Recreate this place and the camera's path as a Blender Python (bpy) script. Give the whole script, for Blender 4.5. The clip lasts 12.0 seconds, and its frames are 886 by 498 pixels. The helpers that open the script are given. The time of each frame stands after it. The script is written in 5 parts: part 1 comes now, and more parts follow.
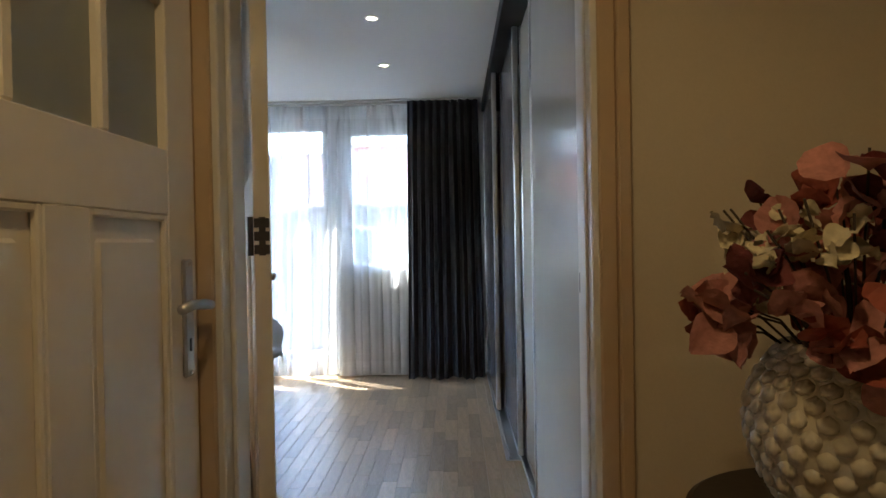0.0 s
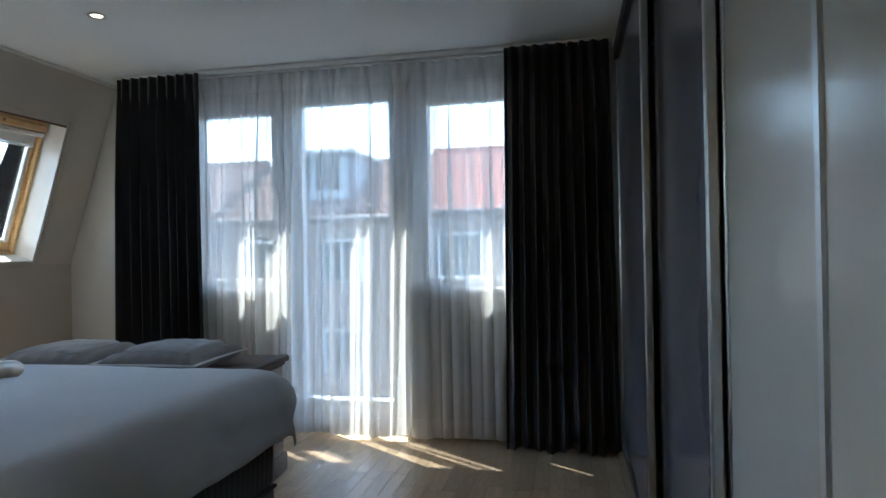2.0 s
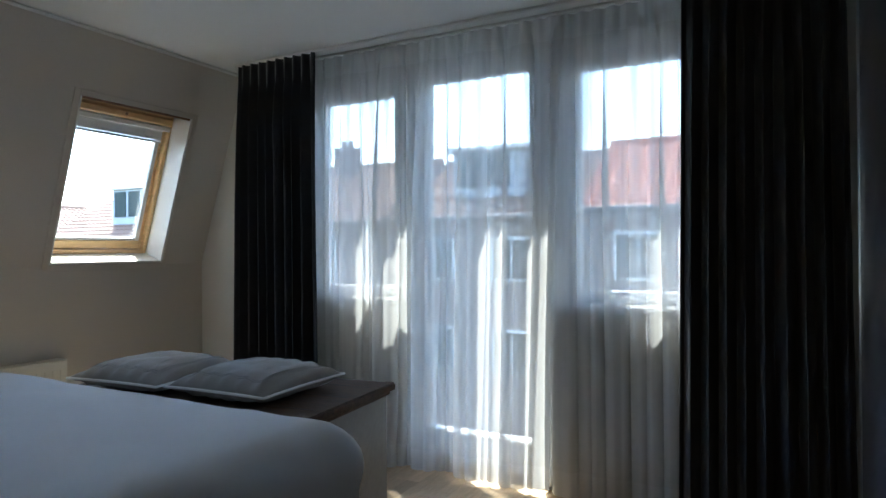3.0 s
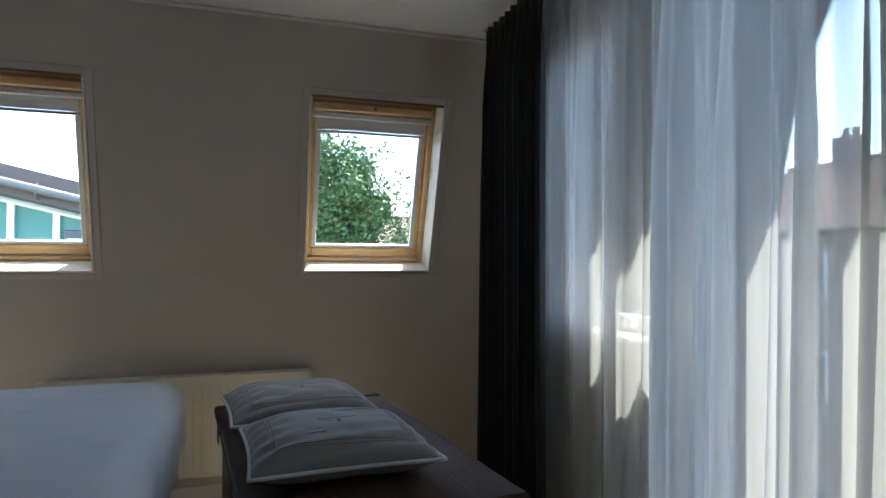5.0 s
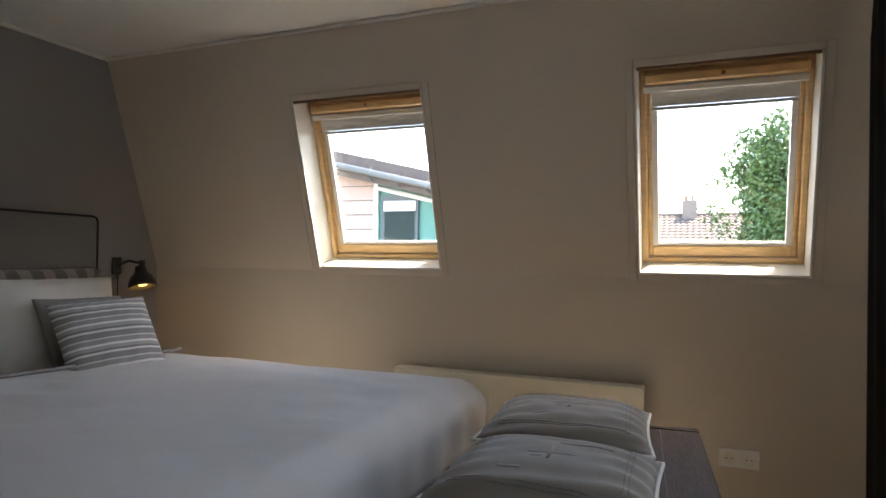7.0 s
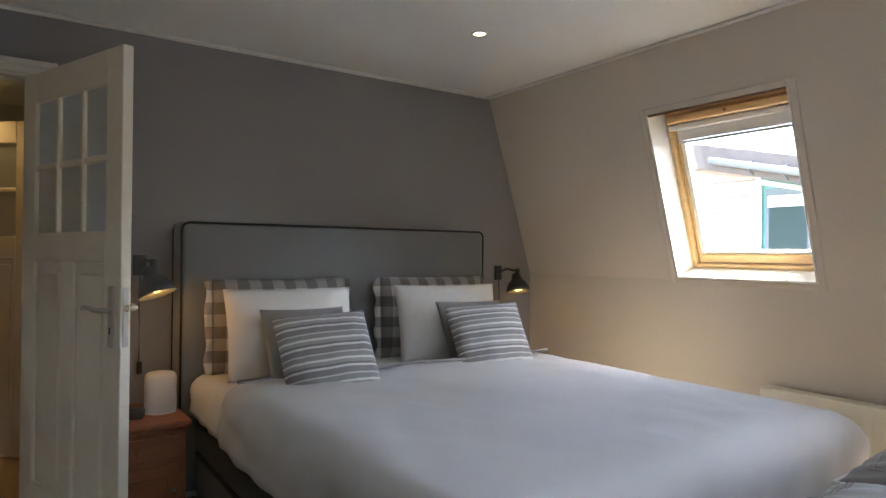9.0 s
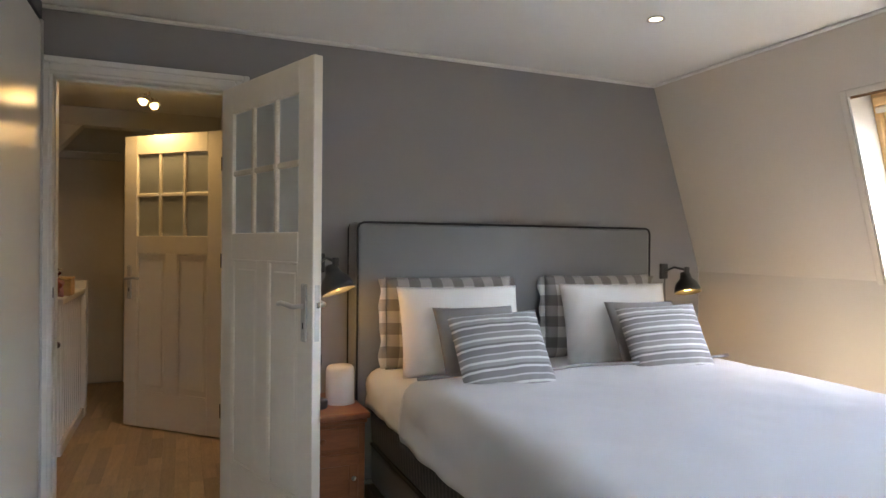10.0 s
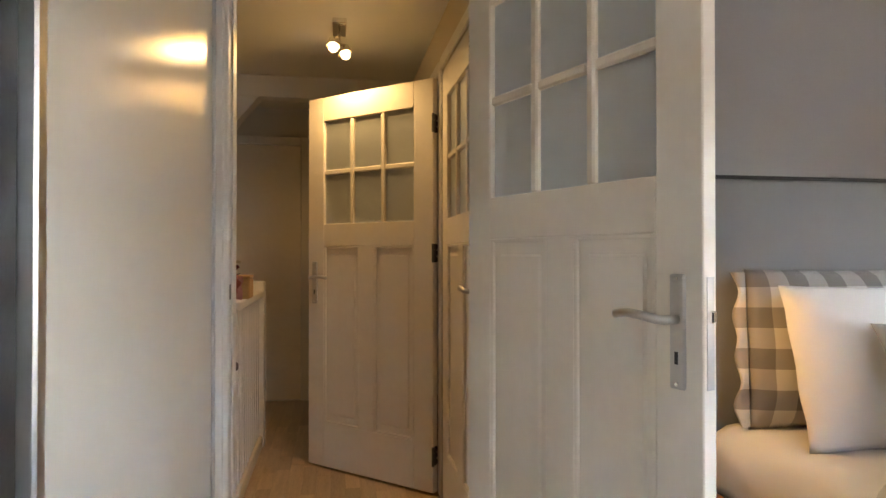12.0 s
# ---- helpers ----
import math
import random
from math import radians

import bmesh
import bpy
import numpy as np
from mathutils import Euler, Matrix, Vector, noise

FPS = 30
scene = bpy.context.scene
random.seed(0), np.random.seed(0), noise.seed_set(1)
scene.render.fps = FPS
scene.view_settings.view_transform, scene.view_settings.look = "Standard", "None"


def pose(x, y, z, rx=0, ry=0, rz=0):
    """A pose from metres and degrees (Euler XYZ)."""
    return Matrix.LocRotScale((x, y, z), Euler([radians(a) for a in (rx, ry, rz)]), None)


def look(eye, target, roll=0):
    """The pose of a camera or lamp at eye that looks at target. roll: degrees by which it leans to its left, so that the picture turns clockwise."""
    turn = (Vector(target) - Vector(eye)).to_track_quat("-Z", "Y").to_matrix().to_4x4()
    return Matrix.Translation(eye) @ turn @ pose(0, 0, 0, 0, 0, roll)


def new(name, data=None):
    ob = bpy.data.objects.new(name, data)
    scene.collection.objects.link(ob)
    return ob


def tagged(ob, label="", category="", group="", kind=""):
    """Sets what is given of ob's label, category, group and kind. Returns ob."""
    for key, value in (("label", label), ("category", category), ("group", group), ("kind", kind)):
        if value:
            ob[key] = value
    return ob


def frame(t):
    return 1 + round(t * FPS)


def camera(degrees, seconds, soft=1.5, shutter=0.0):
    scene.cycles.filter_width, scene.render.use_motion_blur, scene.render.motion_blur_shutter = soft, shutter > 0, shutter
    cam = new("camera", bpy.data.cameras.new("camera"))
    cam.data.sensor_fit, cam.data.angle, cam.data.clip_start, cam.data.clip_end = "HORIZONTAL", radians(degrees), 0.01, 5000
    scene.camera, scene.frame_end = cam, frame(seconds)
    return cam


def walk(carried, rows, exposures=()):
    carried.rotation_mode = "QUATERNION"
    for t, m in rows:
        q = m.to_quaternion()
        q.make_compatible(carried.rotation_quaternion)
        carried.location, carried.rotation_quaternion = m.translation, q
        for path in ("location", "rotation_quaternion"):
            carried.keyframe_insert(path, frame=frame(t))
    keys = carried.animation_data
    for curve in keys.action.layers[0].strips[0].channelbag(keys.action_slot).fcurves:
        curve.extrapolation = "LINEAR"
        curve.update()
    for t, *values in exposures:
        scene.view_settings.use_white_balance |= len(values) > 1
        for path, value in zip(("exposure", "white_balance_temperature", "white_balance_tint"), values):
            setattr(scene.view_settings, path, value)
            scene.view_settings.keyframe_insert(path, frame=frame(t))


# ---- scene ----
import itertools
cam = camera(70.5, 12.0)
PATH = [
    (0, (0.97, 0.012, 1.151), (0.928, 2.012, 1.126), -1.0),
    (0.5, (0.968, 0.406, 1.148), (0.93, 2.406, 1.127), -0.9),
    (1, (0.97, 0.805, 1.146), (0.906, 2.804, 1.134), -1.7),
    (1.5, (0.95, 1.189, 1.161), (0.773, 3.181, 1.15), -1.1),
    (2, (0.943, 1.61, 1.163), (0.542, 3.57, 1.166), -1.1),
    (2.5, (0.916, 2.013, 1.191), (0.244, 3.897, 1.193), -1.1),
    (2.7, (0.918, 2.168, 1.194), (0.142, 4.012, 1.196), -0.8),
    (4.5, (0.896, 3.693, 1.224), (-0.806, 4.744, 1.248), 0.0),
    (5, (0.866, 4.06, 1.19), (-1.033, 4.688, 1.232), 0.2),
    (5.5, (0.746, 4.373, 1.15), (-1.245, 4.543, 1.216), 0.4),
    (6, (0.622, 4.493, 1.175), (-1.372, 4.35, 1.223), 0.6),
    (6.5, (0.528, 4.581, 1.187), (-1.418, 4.121, 1.22), 0.6),
    (7, (0.509, 4.655, 1.19), (-1.343, 3.901, 1.223), 0.8),
    (7.2, (0.53, 4.657, 1.192), (-1.29, 3.827, 1.234), 0.9),
    (8.8, (0.567, 4.839, 1.250), (-0.649, 3.25, 1.27), 0.5),
    (9, (0.57, 4.829, 1.262), (-0.562, 3.18, 1.273), 0.6),
    (9.5, (0.635, 4.784, 1.29), (-0.322, 3.027, 1.284), 0.5),
    (10, (0.71, 4.701, 1.277), (-0.057, 2.856, 1.268), 0.5),
    (10.5, (0.815, 4.502, 1.243), (0.188, 2.604, 1.227), 0.4),
    (11, (0.887, 4.169, 1.224), (0.376, 2.236, 1.2), 0.2),
    (11.5, (0.922, 3.781, 1.202), (0.528, 1.821, 1.173), 0.1),
    (12, (0.940, 3.362, 1.164), (0.601, 1.392, 1.181), 0.0),
]
EXPOSURE = [(0, 5.1, 6000, 4), (0.5, 4.6, 5900, 1), (1, 4.3, 5600, -2), (1.5, 4.0, 5800, -1), (2.5, 3.75, 6000, 0), (4.5, 3.2, 6200, 1), (5.5, 3.5, 6700, 4), (6.5, 3.75, 7700, 9), (7.0, 3.75, 7800, 9), (9.0, 4.6, 7400, 8), (10.0, 5.4, 7200, 9), (11.0, 5.85, 7300, 11), (12, 5.95, 7700, 12)]
walk(cam, [(t, look(eye, target, roll)) for t, eye, target, roll in PATH], EXPOSURE)

# ---- world, sun, exposure ----
SUN_AZ, SUN_EL = math.atan2(0.57, -0.80), radians(59)
world = bpy.data.worlds.new("sky")
scene.world = world
world.use_nodes = True
wn = world.node_tree
sky = wn.nodes.new("ShaderNodeTexSky")
sky.sky_type, sky.sun_disc = "NISHITA", False
sky.sun_elevation, sky.sun_rotation = SUN_EL, radians(90) - SUN_AZ
bg = wn.nodes["Background"]
bg.inputs["Strength"].default_value = 0.15
wn.links.new(sky.outputs[0], bg.inputs["Color"])
sun_to = Vector((math.cos(SUN_AZ) * math.cos(SUN_EL), math.sin(SUN_AZ) * math.cos(SUN_EL), math.sin(SUN_EL)))
sun = new("sun", bpy.data.lights.new("sun", "SUN"))
sun.data.energy, sun.data.angle, sun.data.color = 2.0, radians(0.53), (1.0, 0.95, 0.87)
sun.matrix_world = look(sun_to * 40, (0, 0, 0))


def bulb_light(name, place, watts, colour, radius=0.02):
    ob = new(name, bpy.data.lights.new(name, "POINT"))
    ob.data.energy, ob.data.color, ob.data.shadow_soft_size = watts, colour, radius
    ob.location = place
    return ob


# ---- materials ----
def material(name, colour, rough=0.6, metal=0.0, vary=0.08, scale=6.0, fine=60.0, bump=0.05, spec=0.5, stretch=(1, 1, 1), sheen=0.0, second=None, per_object=0.0):
    """A principled surface with two scales of variation and fine relief."""
    m = bpy.data.materials.new(name)
    m.use_nodes = True
    nt = m.node_tree
    n, l = nt.nodes, nt.links
    p = n["Principled BSDF"]
    p.inputs["Roughness"].default_value, p.inputs["Metallic"].default_value = rough, metal
    p.inputs["Specular IOR Level"].default_value = spec
    p.inputs["Sheen Weight"].default_value = sheen
    tc, mp = n.new("ShaderNodeTexCoord"), n.new("ShaderNodeMapping")
    mp.inputs["Scale"].default_value = stretch
    l.new(tc.outputs["Object"], mp.inputs["Vector"])
    a, b = n.new("ShaderNodeTexNoise"), n.new("ShaderNodeTexNoise")
    for tex, s, d in ((a, scale, 4), (b, fine, 6)):
        tex.inputs["Scale"].default_value, tex.inputs["Detail"].default_value = s, d
        l.new(mp.outputs[0], tex.inputs["Vector"])
    add = n.new("ShaderNodeMath")
    add.operation = "ADD"
    l.new(a.outputs["Fac"], add.inputs[0]), l.new(b.outputs["Fac"], add.inputs[1])
    ramp = n.new("ShaderNodeMapRange")
    ramp.inputs["From Min"].default_value, ramp.inputs["From Max"].default_value = 0.6, 1.4
    l.new(add.outputs[0], ramp.inputs["Value"])
    mix = n.new("ShaderNodeMix")
    mix.data_type = "RGBA"
    dark = second or tuple(c * (1 - vary) for c in colour)
    light = tuple(min(1, c * (1 + vary)) for c in colour)
    mix.inputs["A"].default_value, mix.inputs["B"].default_value = (*dark, 1), (*light, 1)
    l.new(ramp.outputs[0], mix.inputs["Factor"])
    out = mix.outputs["Result"]
    if per_object:
        info, mul = n.new("ShaderNodeObjectInfo"), n.new("ShaderNodeMapRange")
        mul.inputs["To Min"].default_value, mul.inputs["To Max"].default_value = 1 - per_object, 1 + per_object
        l.new(info.outputs["Random"], mul.inputs["Value"])
        sc = n.new("ShaderNodeVectorMath")
        sc.operation = "SCALE"
        l.new(out, sc.inputs[0]), l.new(mul.outputs[0], sc.inputs["Scale"])
        out = sc.outputs[0]
    l.new(out, p.inputs["Base Color"])
    rr = n.new("ShaderNodeMapRange")
    rr.inputs["To Min"].default_value, rr.inputs["To Max"].default_value = max(0.02, rough - 0.06), min(1, rough + 0.06)
    l.new(a.outputs["Fac"], rr.inputs["Value"]), l.new(rr.outputs[0], p.inputs["Roughness"])
    if bump:
        bp = n.new("ShaderNodeBump")
        bp.inputs["Strength"].default_value, bp.inputs["Distance"].default_value = bump, 0.01
        l.new(b.outputs["Fac"], bp.inputs["Height"]), l.new(bp.outputs[0], p.inputs["Normal"])
    return m


def glow(name, colour, strength):
    m = bpy.data.materials.new(name)
    m.use_nodes = True
    p = m.node_tree.nodes["Principled BSDF"]
    p.inputs["Base Color"].default_value = (*colour, 1)
    p.inputs["Emission Color"].default_value, p.inputs["Emission Strength"].default_value = (*colour, 1), strength
    return m


def clear_glass(name, tint=(1, 1, 1), rough=0.0):
    m = bpy.data.materials.new(name)
    m.use_nodes = True
    n, l = m.node_tree.nodes, m.node_tree.links
    n.remove(n["Principled BSDF"])
    t, g, f, mix = n.new("ShaderNodeBsdfTransparent"), n.new("ShaderNodeBsdfGlossy"), n.new("ShaderNodeFresnel"), n.new("ShaderNodeMixShader")
    t.inputs["Color"].default_value, g.inputs["Roughness"].default_value = (*tint, 1), rough
    f.inputs["IOR"].default_value = 1.45
    l.new(f.outputs[0], mix.inputs["Fac"]), l.new(t.outputs[0], mix.inputs[1]), l.new(g.outputs[0], mix.inputs[2])
    l.new(mix.outputs[0], n["Material Output"].inputs["Surface"])
    return m


def frosted_glass(name, tint):
    m = bpy.data.materials.new(name)
    m.use_nodes = True
    p = m.node_tree.nodes["Principled BSDF"]
    p.inputs["Base Color"].default_value = (*tint, 1)
    p.inputs["Transmission Weight"].default_value, p.inputs["Roughness"].default_value, p.inputs["IOR"].default_value = 0.75, 0.38, 1.3
    n, l = m.node_tree.nodes, m.node_tree.links
    tex, bp = n.new("ShaderNodeTexNoise"), n.new("ShaderNodeBump")
    tex.inputs["Scale"].default_value, bp.inputs["Strength"].default_value = 25, 0.25
    l.new(tex.outputs["Fac"], bp.inputs["Height"]), l.new(bp.outputs[0], p.inputs["Normal"])
    return m


def sheer_cloth(name, colour, open_share):
    m = bpy.data.materials.new(name)
    m.use_nodes = True
    n, l = m.node_tree.nodes, m.node_tree.links
    n.remove(n["Principled BSDF"])
    d, tl, tr = n.new("ShaderNodeBsdfDiffuse"), n.new("ShaderNodeBsdfTranslucent"), n.new("ShaderNodeBsdfTransparent")
    d.inputs["Color"].default_value = tl.inputs["Color"].default_value = (*colour, 1)
    a, b = n.new("ShaderNodeMixShader"), n.new("ShaderNodeMixShader")
    a.inputs["Fac"].default_value = 0.235
    l.new(d.outputs[0], a.inputs[1]), l.new(tl.outputs[0], a.inputs[2])
    tc, mp, tex, mr = n.new("ShaderNodeTexCoord"), n.new("ShaderNodeMapping"), n.new("ShaderNodeTexNoise"), n.new("ShaderNodeMapRange")
    mp.inputs["Scale"].default_value = (24, 16, 0.3)
    tex.inputs["Scale"].default_value = 1.0
    l.new(tc.outputs["Object"], mp.inputs["Vector"]), l.new(mp.outputs[0], tex.inputs["Vector"])
    mr.inputs["From Min"].default_value, mr.inputs["From Max"].default_value = 0.36, 0.64
    mr.inputs["To Min"].default_value, mr.inputs["To Max"].default_value = open_share - 0.08, open_share + 0.08
    l.new(tex.outputs["Fac"], mr.inputs["Value"]), l.new(mr.outputs[0], b.inputs["Fac"])
    l.new(a.outputs[0], b.inputs[1]), l.new(tr.outputs[0], b.inputs[2])
    l.new(b.outputs[0], n["Material Output"].inputs["Surface"])
    return m


def banded(name, axis, colours, stops, rough=0.85, bump_scale=400.0, repeat=0.0, check=False):
    """Woven cloth with stripes along one local axis (0 x, 1 y, 2 z); check crosses them with a second set."""
    m = material(name, colours[0], rough, bump=0.25, fine=bump_scale, sheen=0.2)
    n, l = m.node_tree.nodes, m.node_tree.links
    tc, sep = n.new("ShaderNodeTexCoord"), n.new("ShaderNodeSeparateXYZ")
    l.new(tc.outputs["Object"], sep.inputs[0])

    def stripe(out):
        if repeat:
            mul, fr = n.new("ShaderNodeMath"), n.new("ShaderNodeMath")
            mul.operation, fr.operation = "MULTIPLY", "FRACT"
            mul.inputs[1].default_value = 1 / repeat
            l.new(out, mul.inputs[0]), l.new(mul.outputs[0], fr.inputs[0])
            out = fr.outputs[0]
        r = n.new("ShaderNodeValToRGB")
        r.color_ramp.interpolation = "CONSTANT"
        while len(r.color_ramp.elements) < len(stops):
            r.color_ramp.elements.new(1.0)
        for e, s, k in zip(r.color_ramp.elements, stops, itertools.cycle(range(len(colours)))):
            e.position, e.color = s, (*colours[k], 1)
        l.new(out, r.inputs[0])
        return r.outputs[0]

    col = stripe(sep.outputs[axis])
    if check:
        mix = n.new("ShaderNodeMix")
        mix.data_type, mix.blend_type = "RGBA", "MULTIPLY"
        mix.inputs["Factor"].default_value = 1
        l.new(col, mix.inputs["A"]), l.new(stripe(sep.outputs[check]), mix.inputs["B"])
        col = mix.outputs["Result"]
    l.new(col, n["Principled BSDF"].inputs["Base Color"])
    return m


M_wall_beige = material("beige_paint", (0.62, 0.555, 0.475), 0.85, vary=0.03, scale=1.5, fine=150, bump=0.06)
M_wall_grey = material("grey_paint", (0.285, 0.272, 0.272), 0.85, vary=0.03, scale=1.5, fine=150, bump=0.06)
M_wall_white = material("white_wall_paint", (0.74, 0.72, 0.68), 0.85, vary=0.02, scale=1.5, fine=150, bump=0.06)
M_hall_wall = material("hall_cream_paint", (0.66, 0.58, 0.46), 0.85, vary=0.04, scale=1.5, fine=150, bump=0.08)
M_ceiling = material("ceiling_paint", (0.85, 0.85, 0.83), 0.9, vary=0.02, scale=1.2, fine=120, bump=0.04)
M_trim = material("white_gloss_paint", (0.78, 0.76, 0.72), 0.37, vary=0.02, scale=3, fine=40, bump=0.02)
M_door = material("cream_gloss_paint", (0.86, 0.80, 0.70), 0.34, vary=0.03, scale=3, fine=30, bump=0.03)
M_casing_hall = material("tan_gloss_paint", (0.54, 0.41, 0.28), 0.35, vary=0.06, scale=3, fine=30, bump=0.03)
M_pine = material("pine_varnish", (0.72, 0.48, 0.23), 0.4, vary=0.18, scale=3, fine=14, bump=0.05, stretch=(1, 1, 6))
# dark pine for small caps; also paints the shade on the top reveal lining
M_pine_dark_shade = material("dark_pine_and_shade", (0.24, 0.12, 0.05), 0.5, vary=0.2, scale=4, fine=20)
M_oak = material("oak_strip", (0.56, 0.425, 0.285), 0.35, vary=0.13, scale=5, fine=22, bump=0.03, stretch=(9, 1, 9), per_object=0.2, second=(0.42, 0.30, 0.185))
M_joint = material("floor_joint", (0.33, 0.24, 0.15), 0.6)
M_ward_white = material("white_lacquer", (0.70, 0.68, 0.63), 0.19, vary=0.015, scale=1.5, fine=25, bump=0, spec=0.36)
M_ward_dark = material("dark_lacquer", (0.165, 0.155, 0.182), 0.20, vary=0.05, scale=2, fine=25, bump=0.01)
M_alu = material("brushed_aluminium", (0.62, 0.63, 0.64), 0.35, 1.0, vary=0.05, scale=3, fine=90, stretch=(6, 6, 0.4), bump=0.02)
M_steel = material("satin_steel", (0.60, 0.58, 0.55), 0.36, 1.0, vary=0.05, scale=10, fine=80, bump=0.02)
M_chrome = material("chrome", (0.8, 0.78, 0.74), 0.12, 1.0, vary=0.02, bump=0)
M_hinge = material("dark_hinge_steel", (0.10, 0.095, 0.09), 0.4, 0.7, vary=0.2)
M_black = material("black_plastic", (0.015, 0.015, 0.016), 0.45, vary=0.1)
M_curtain = material("charcoal_velvet", (0.022, 0.022, 0.028), 0.9, vary=0.15, scale=5, fine=200, bump=0.1, sheen=0.25, stretch=(4, 4, 1))
M_sheer = sheer_cloth("white_voile", (0.74, 0.74, 0.735), 0.185)
M_sheer_hem = sheer_cloth("white_voile_hem", (0.74, 0.74, 0.74), 0.13)
M_plastic_white = material("white_plastic", (0.75, 0.74, 0.72), 0.35, vary=0.02, bump=0.01)
M_upvc = material("white_window_frame", (0.74, 0.75, 0.76), 0.36, vary=0.02, bump=0.01)
M_glass = clear_glass("window_glass")
M_frost = frosted_glass("obscure_glass", (0.80, 0.84, 0.84))
M_head = material("grey_upholstery", (0.185, 0.187, 0.188), 0.9, vary=0.08, scale=4, fine=500, bump=0.3, sheen=0.2)
M_base = material("dark_grey_upholstery", (0.060, 0.060, 0.062), 0.92, vary=0.12, scale=6, fine=420, bump=0.3, sheen=0.2)
M_piping = material("black_piping", (0.015, 0.015, 0.017), 0.7)
M_linen = material("white_cotton", (0.80, 0.775, 0.74), 0.9, vary=0.03, scale=3, fine=350, bump=0.2, sheen=0.15)
M_duvet = material("pale_duvet_cotton", (0.61, 0.597, 0.588), 0.9, vary=0.03, scale=2.5, fine=350, bump=0.2, sheen=0.15)
M_grey_cotton = material("grey_cotton", (0.31, 0.295, 0.285), 0.9, vary=0.06, scale=4, fine=350, bump=0.25, sheen=0.15)
M_cushion_grey = material("blue_grey_cushion", (0.215, 0.192, 0.168), 0.85, vary=0.12, scale=7, fine=300, bump=0.2, sheen=0.3)
M_cord = material("white_cord", (0.72, 0.70, 0.67), 0.8, vary=0.05)
M_print = material("faded_print", (0.27, 0.255, 0.24), 0.85)
M_trunk = material("weathered_dark_wood", (0.085, 0.048, 0.028), 0.7, spec=0.2, vary=0.3, scale=5, fine=24, bump=0.25, stretch=(1, 7, 7), second=(0.035, 0.024, 0.018))
M_trunk_side = material("grey_chest_paint", (0.15, 0.145, 0.14), 0.5, vary=0.15, scale=6, fine=40, bump=0.12)
M_night = material("orange_brown_wood", (0.27, 0.10, 0.042), 0.4, vary=0.22, scale=4, fine=20, bump=0.06, stretch=(1, 7, 7))
M_lamp = material("dark_grey_enamel", (0.055, 0.055, 0.055), 0.4, vary=0.08)
M_lamp_in = material("lamp_inside", (0.85, 0.72, 0.45), 0.5)
M_bulb = glow("warm_bulb", (1.0, 0.62, 0.22), 0.4)
M_bulb_soft = glow("warm_bulb_bedside", (1.0, 0.58, 0.14), 0.55)
M_spot = glow("downlight_bulb", (1.0, 0.86, 0.62), 0.6)
M_speaker = material("white_speaker_mesh", (0.72, 0.71, 0.70), 0.8, vary=0.03, fine=500, bump=0.3)
M_rad = material("radiator_enamel", (0.72, 0.69, 0.60), 0.35, vary=0.02, bump=0.01)
M_vase = material("cream_ceramic", (0.72, 0.65, 0.52), 0.5, vary=0.06, scale=8, fine=60, bump=0.08)
M_tray = material("dark_stained_wood", (0.035, 0.022, 0.016), 0.4, vary=0.2)
M_stem = material("dark_stem", (0.05, 0.03, 0.02), 0.7)
M_box = material("light_oak_box", (0.48, 0.29, 0.12), 0.5, vary=0.15, stretch=(1, 6, 6))
M_tile_red = material("red_roof_tile", (0.34, 0.125, 0.075), 0.75, vary=0.25, scale=3, fine=30, per_object=0.12)
M_tile_brown = material("brown_roof_tile", (0.22, 0.135, 0.10), 0.75, vary=0.25, scale=3, fine=30)
M_tile_pale = material("weathered_roof_tile", (0.115, 0.088, 0.078), 0.85, vary=0.25, scale=3, fine=30)
M_brick = material("grey_brown_brick", (0.22, 0.17, 0.15), 0.85, vary=0.25, scale=4, fine=40)
M_dormer = material("blue_grey_cladding", (0.30, 0.33, 0.37), 0.6, vary=0.1)
M_slate = material("slate_grey_frame", (0.07, 0.085, 0.10), 0.5, vary=0.1)
M_pink = material("pink_white_siding", (0.44, 0.31, 0.285), 0.7, vary=0.05)
M_teal = material("teal_panel", (0.05, 0.20, 0.18), 0.4, vary=0.08)
M_roof_edge = material("grey_brown_bargeboard", (0.10, 0.075, 0.07), 0.7, vary=0.15)
M_zinc = material("zinc", (0.16, 0.16, 0.165), 0.6, 0.2, vary=0.1)
M_dark_pane = material("dark_window_pane", (0.02, 0.035, 0.035), 0.6, spec=0.2, vary=0.1, bump=0)
M_leaf = material("tree_leaf", (0.062, 0.118, 0.03), 0.5, vary=0.35, scale=1.2, fine=9, bump=0)
M_bark = material("bark", (0.10, 0.08, 0.06), 0.9, vary=0.3, bump=0.4, fine=30)
M_ground = material("paving_and_grass", (0.13, 0.13, 0.10), 0.9, vary=0.3, scale=0.3, fine=3)
M_flat_roof = material("gravel_roof", (0.20, 0.21, 0.23), 0.9, vary=0.2, scale=3, fine=40)


# ---- helpers for building ----
def part(name, bm, mat, parent=None, label="", smooth=False, solid=0.0):
    me = bpy.data.meshes.new(name)
    bmesh.ops.recalc_face_normals(bm, faces=bm.faces[:]) if len(bm.faces) < 20000 else None
    bm.to_mesh(me)
    bm.free()
    me.materials.append(mat)
    if smooth:
        me.shade_smooth()
    ob = new(name, me)
    ob.parent = parent
    if label:
        ob["label"] = label
    if solid:
        s = ob.modifiers.new("thickness", "SOLIDIFY")
        s.thickness, s.offset = solid, 0
    return ob


def thing(name, m, label, category, group="", kind=""):
    ob = new(name)
    ob.matrix_basis = m
    ob.empty_display_size = 0.1
    return tagged(ob, label, category, group, kind)


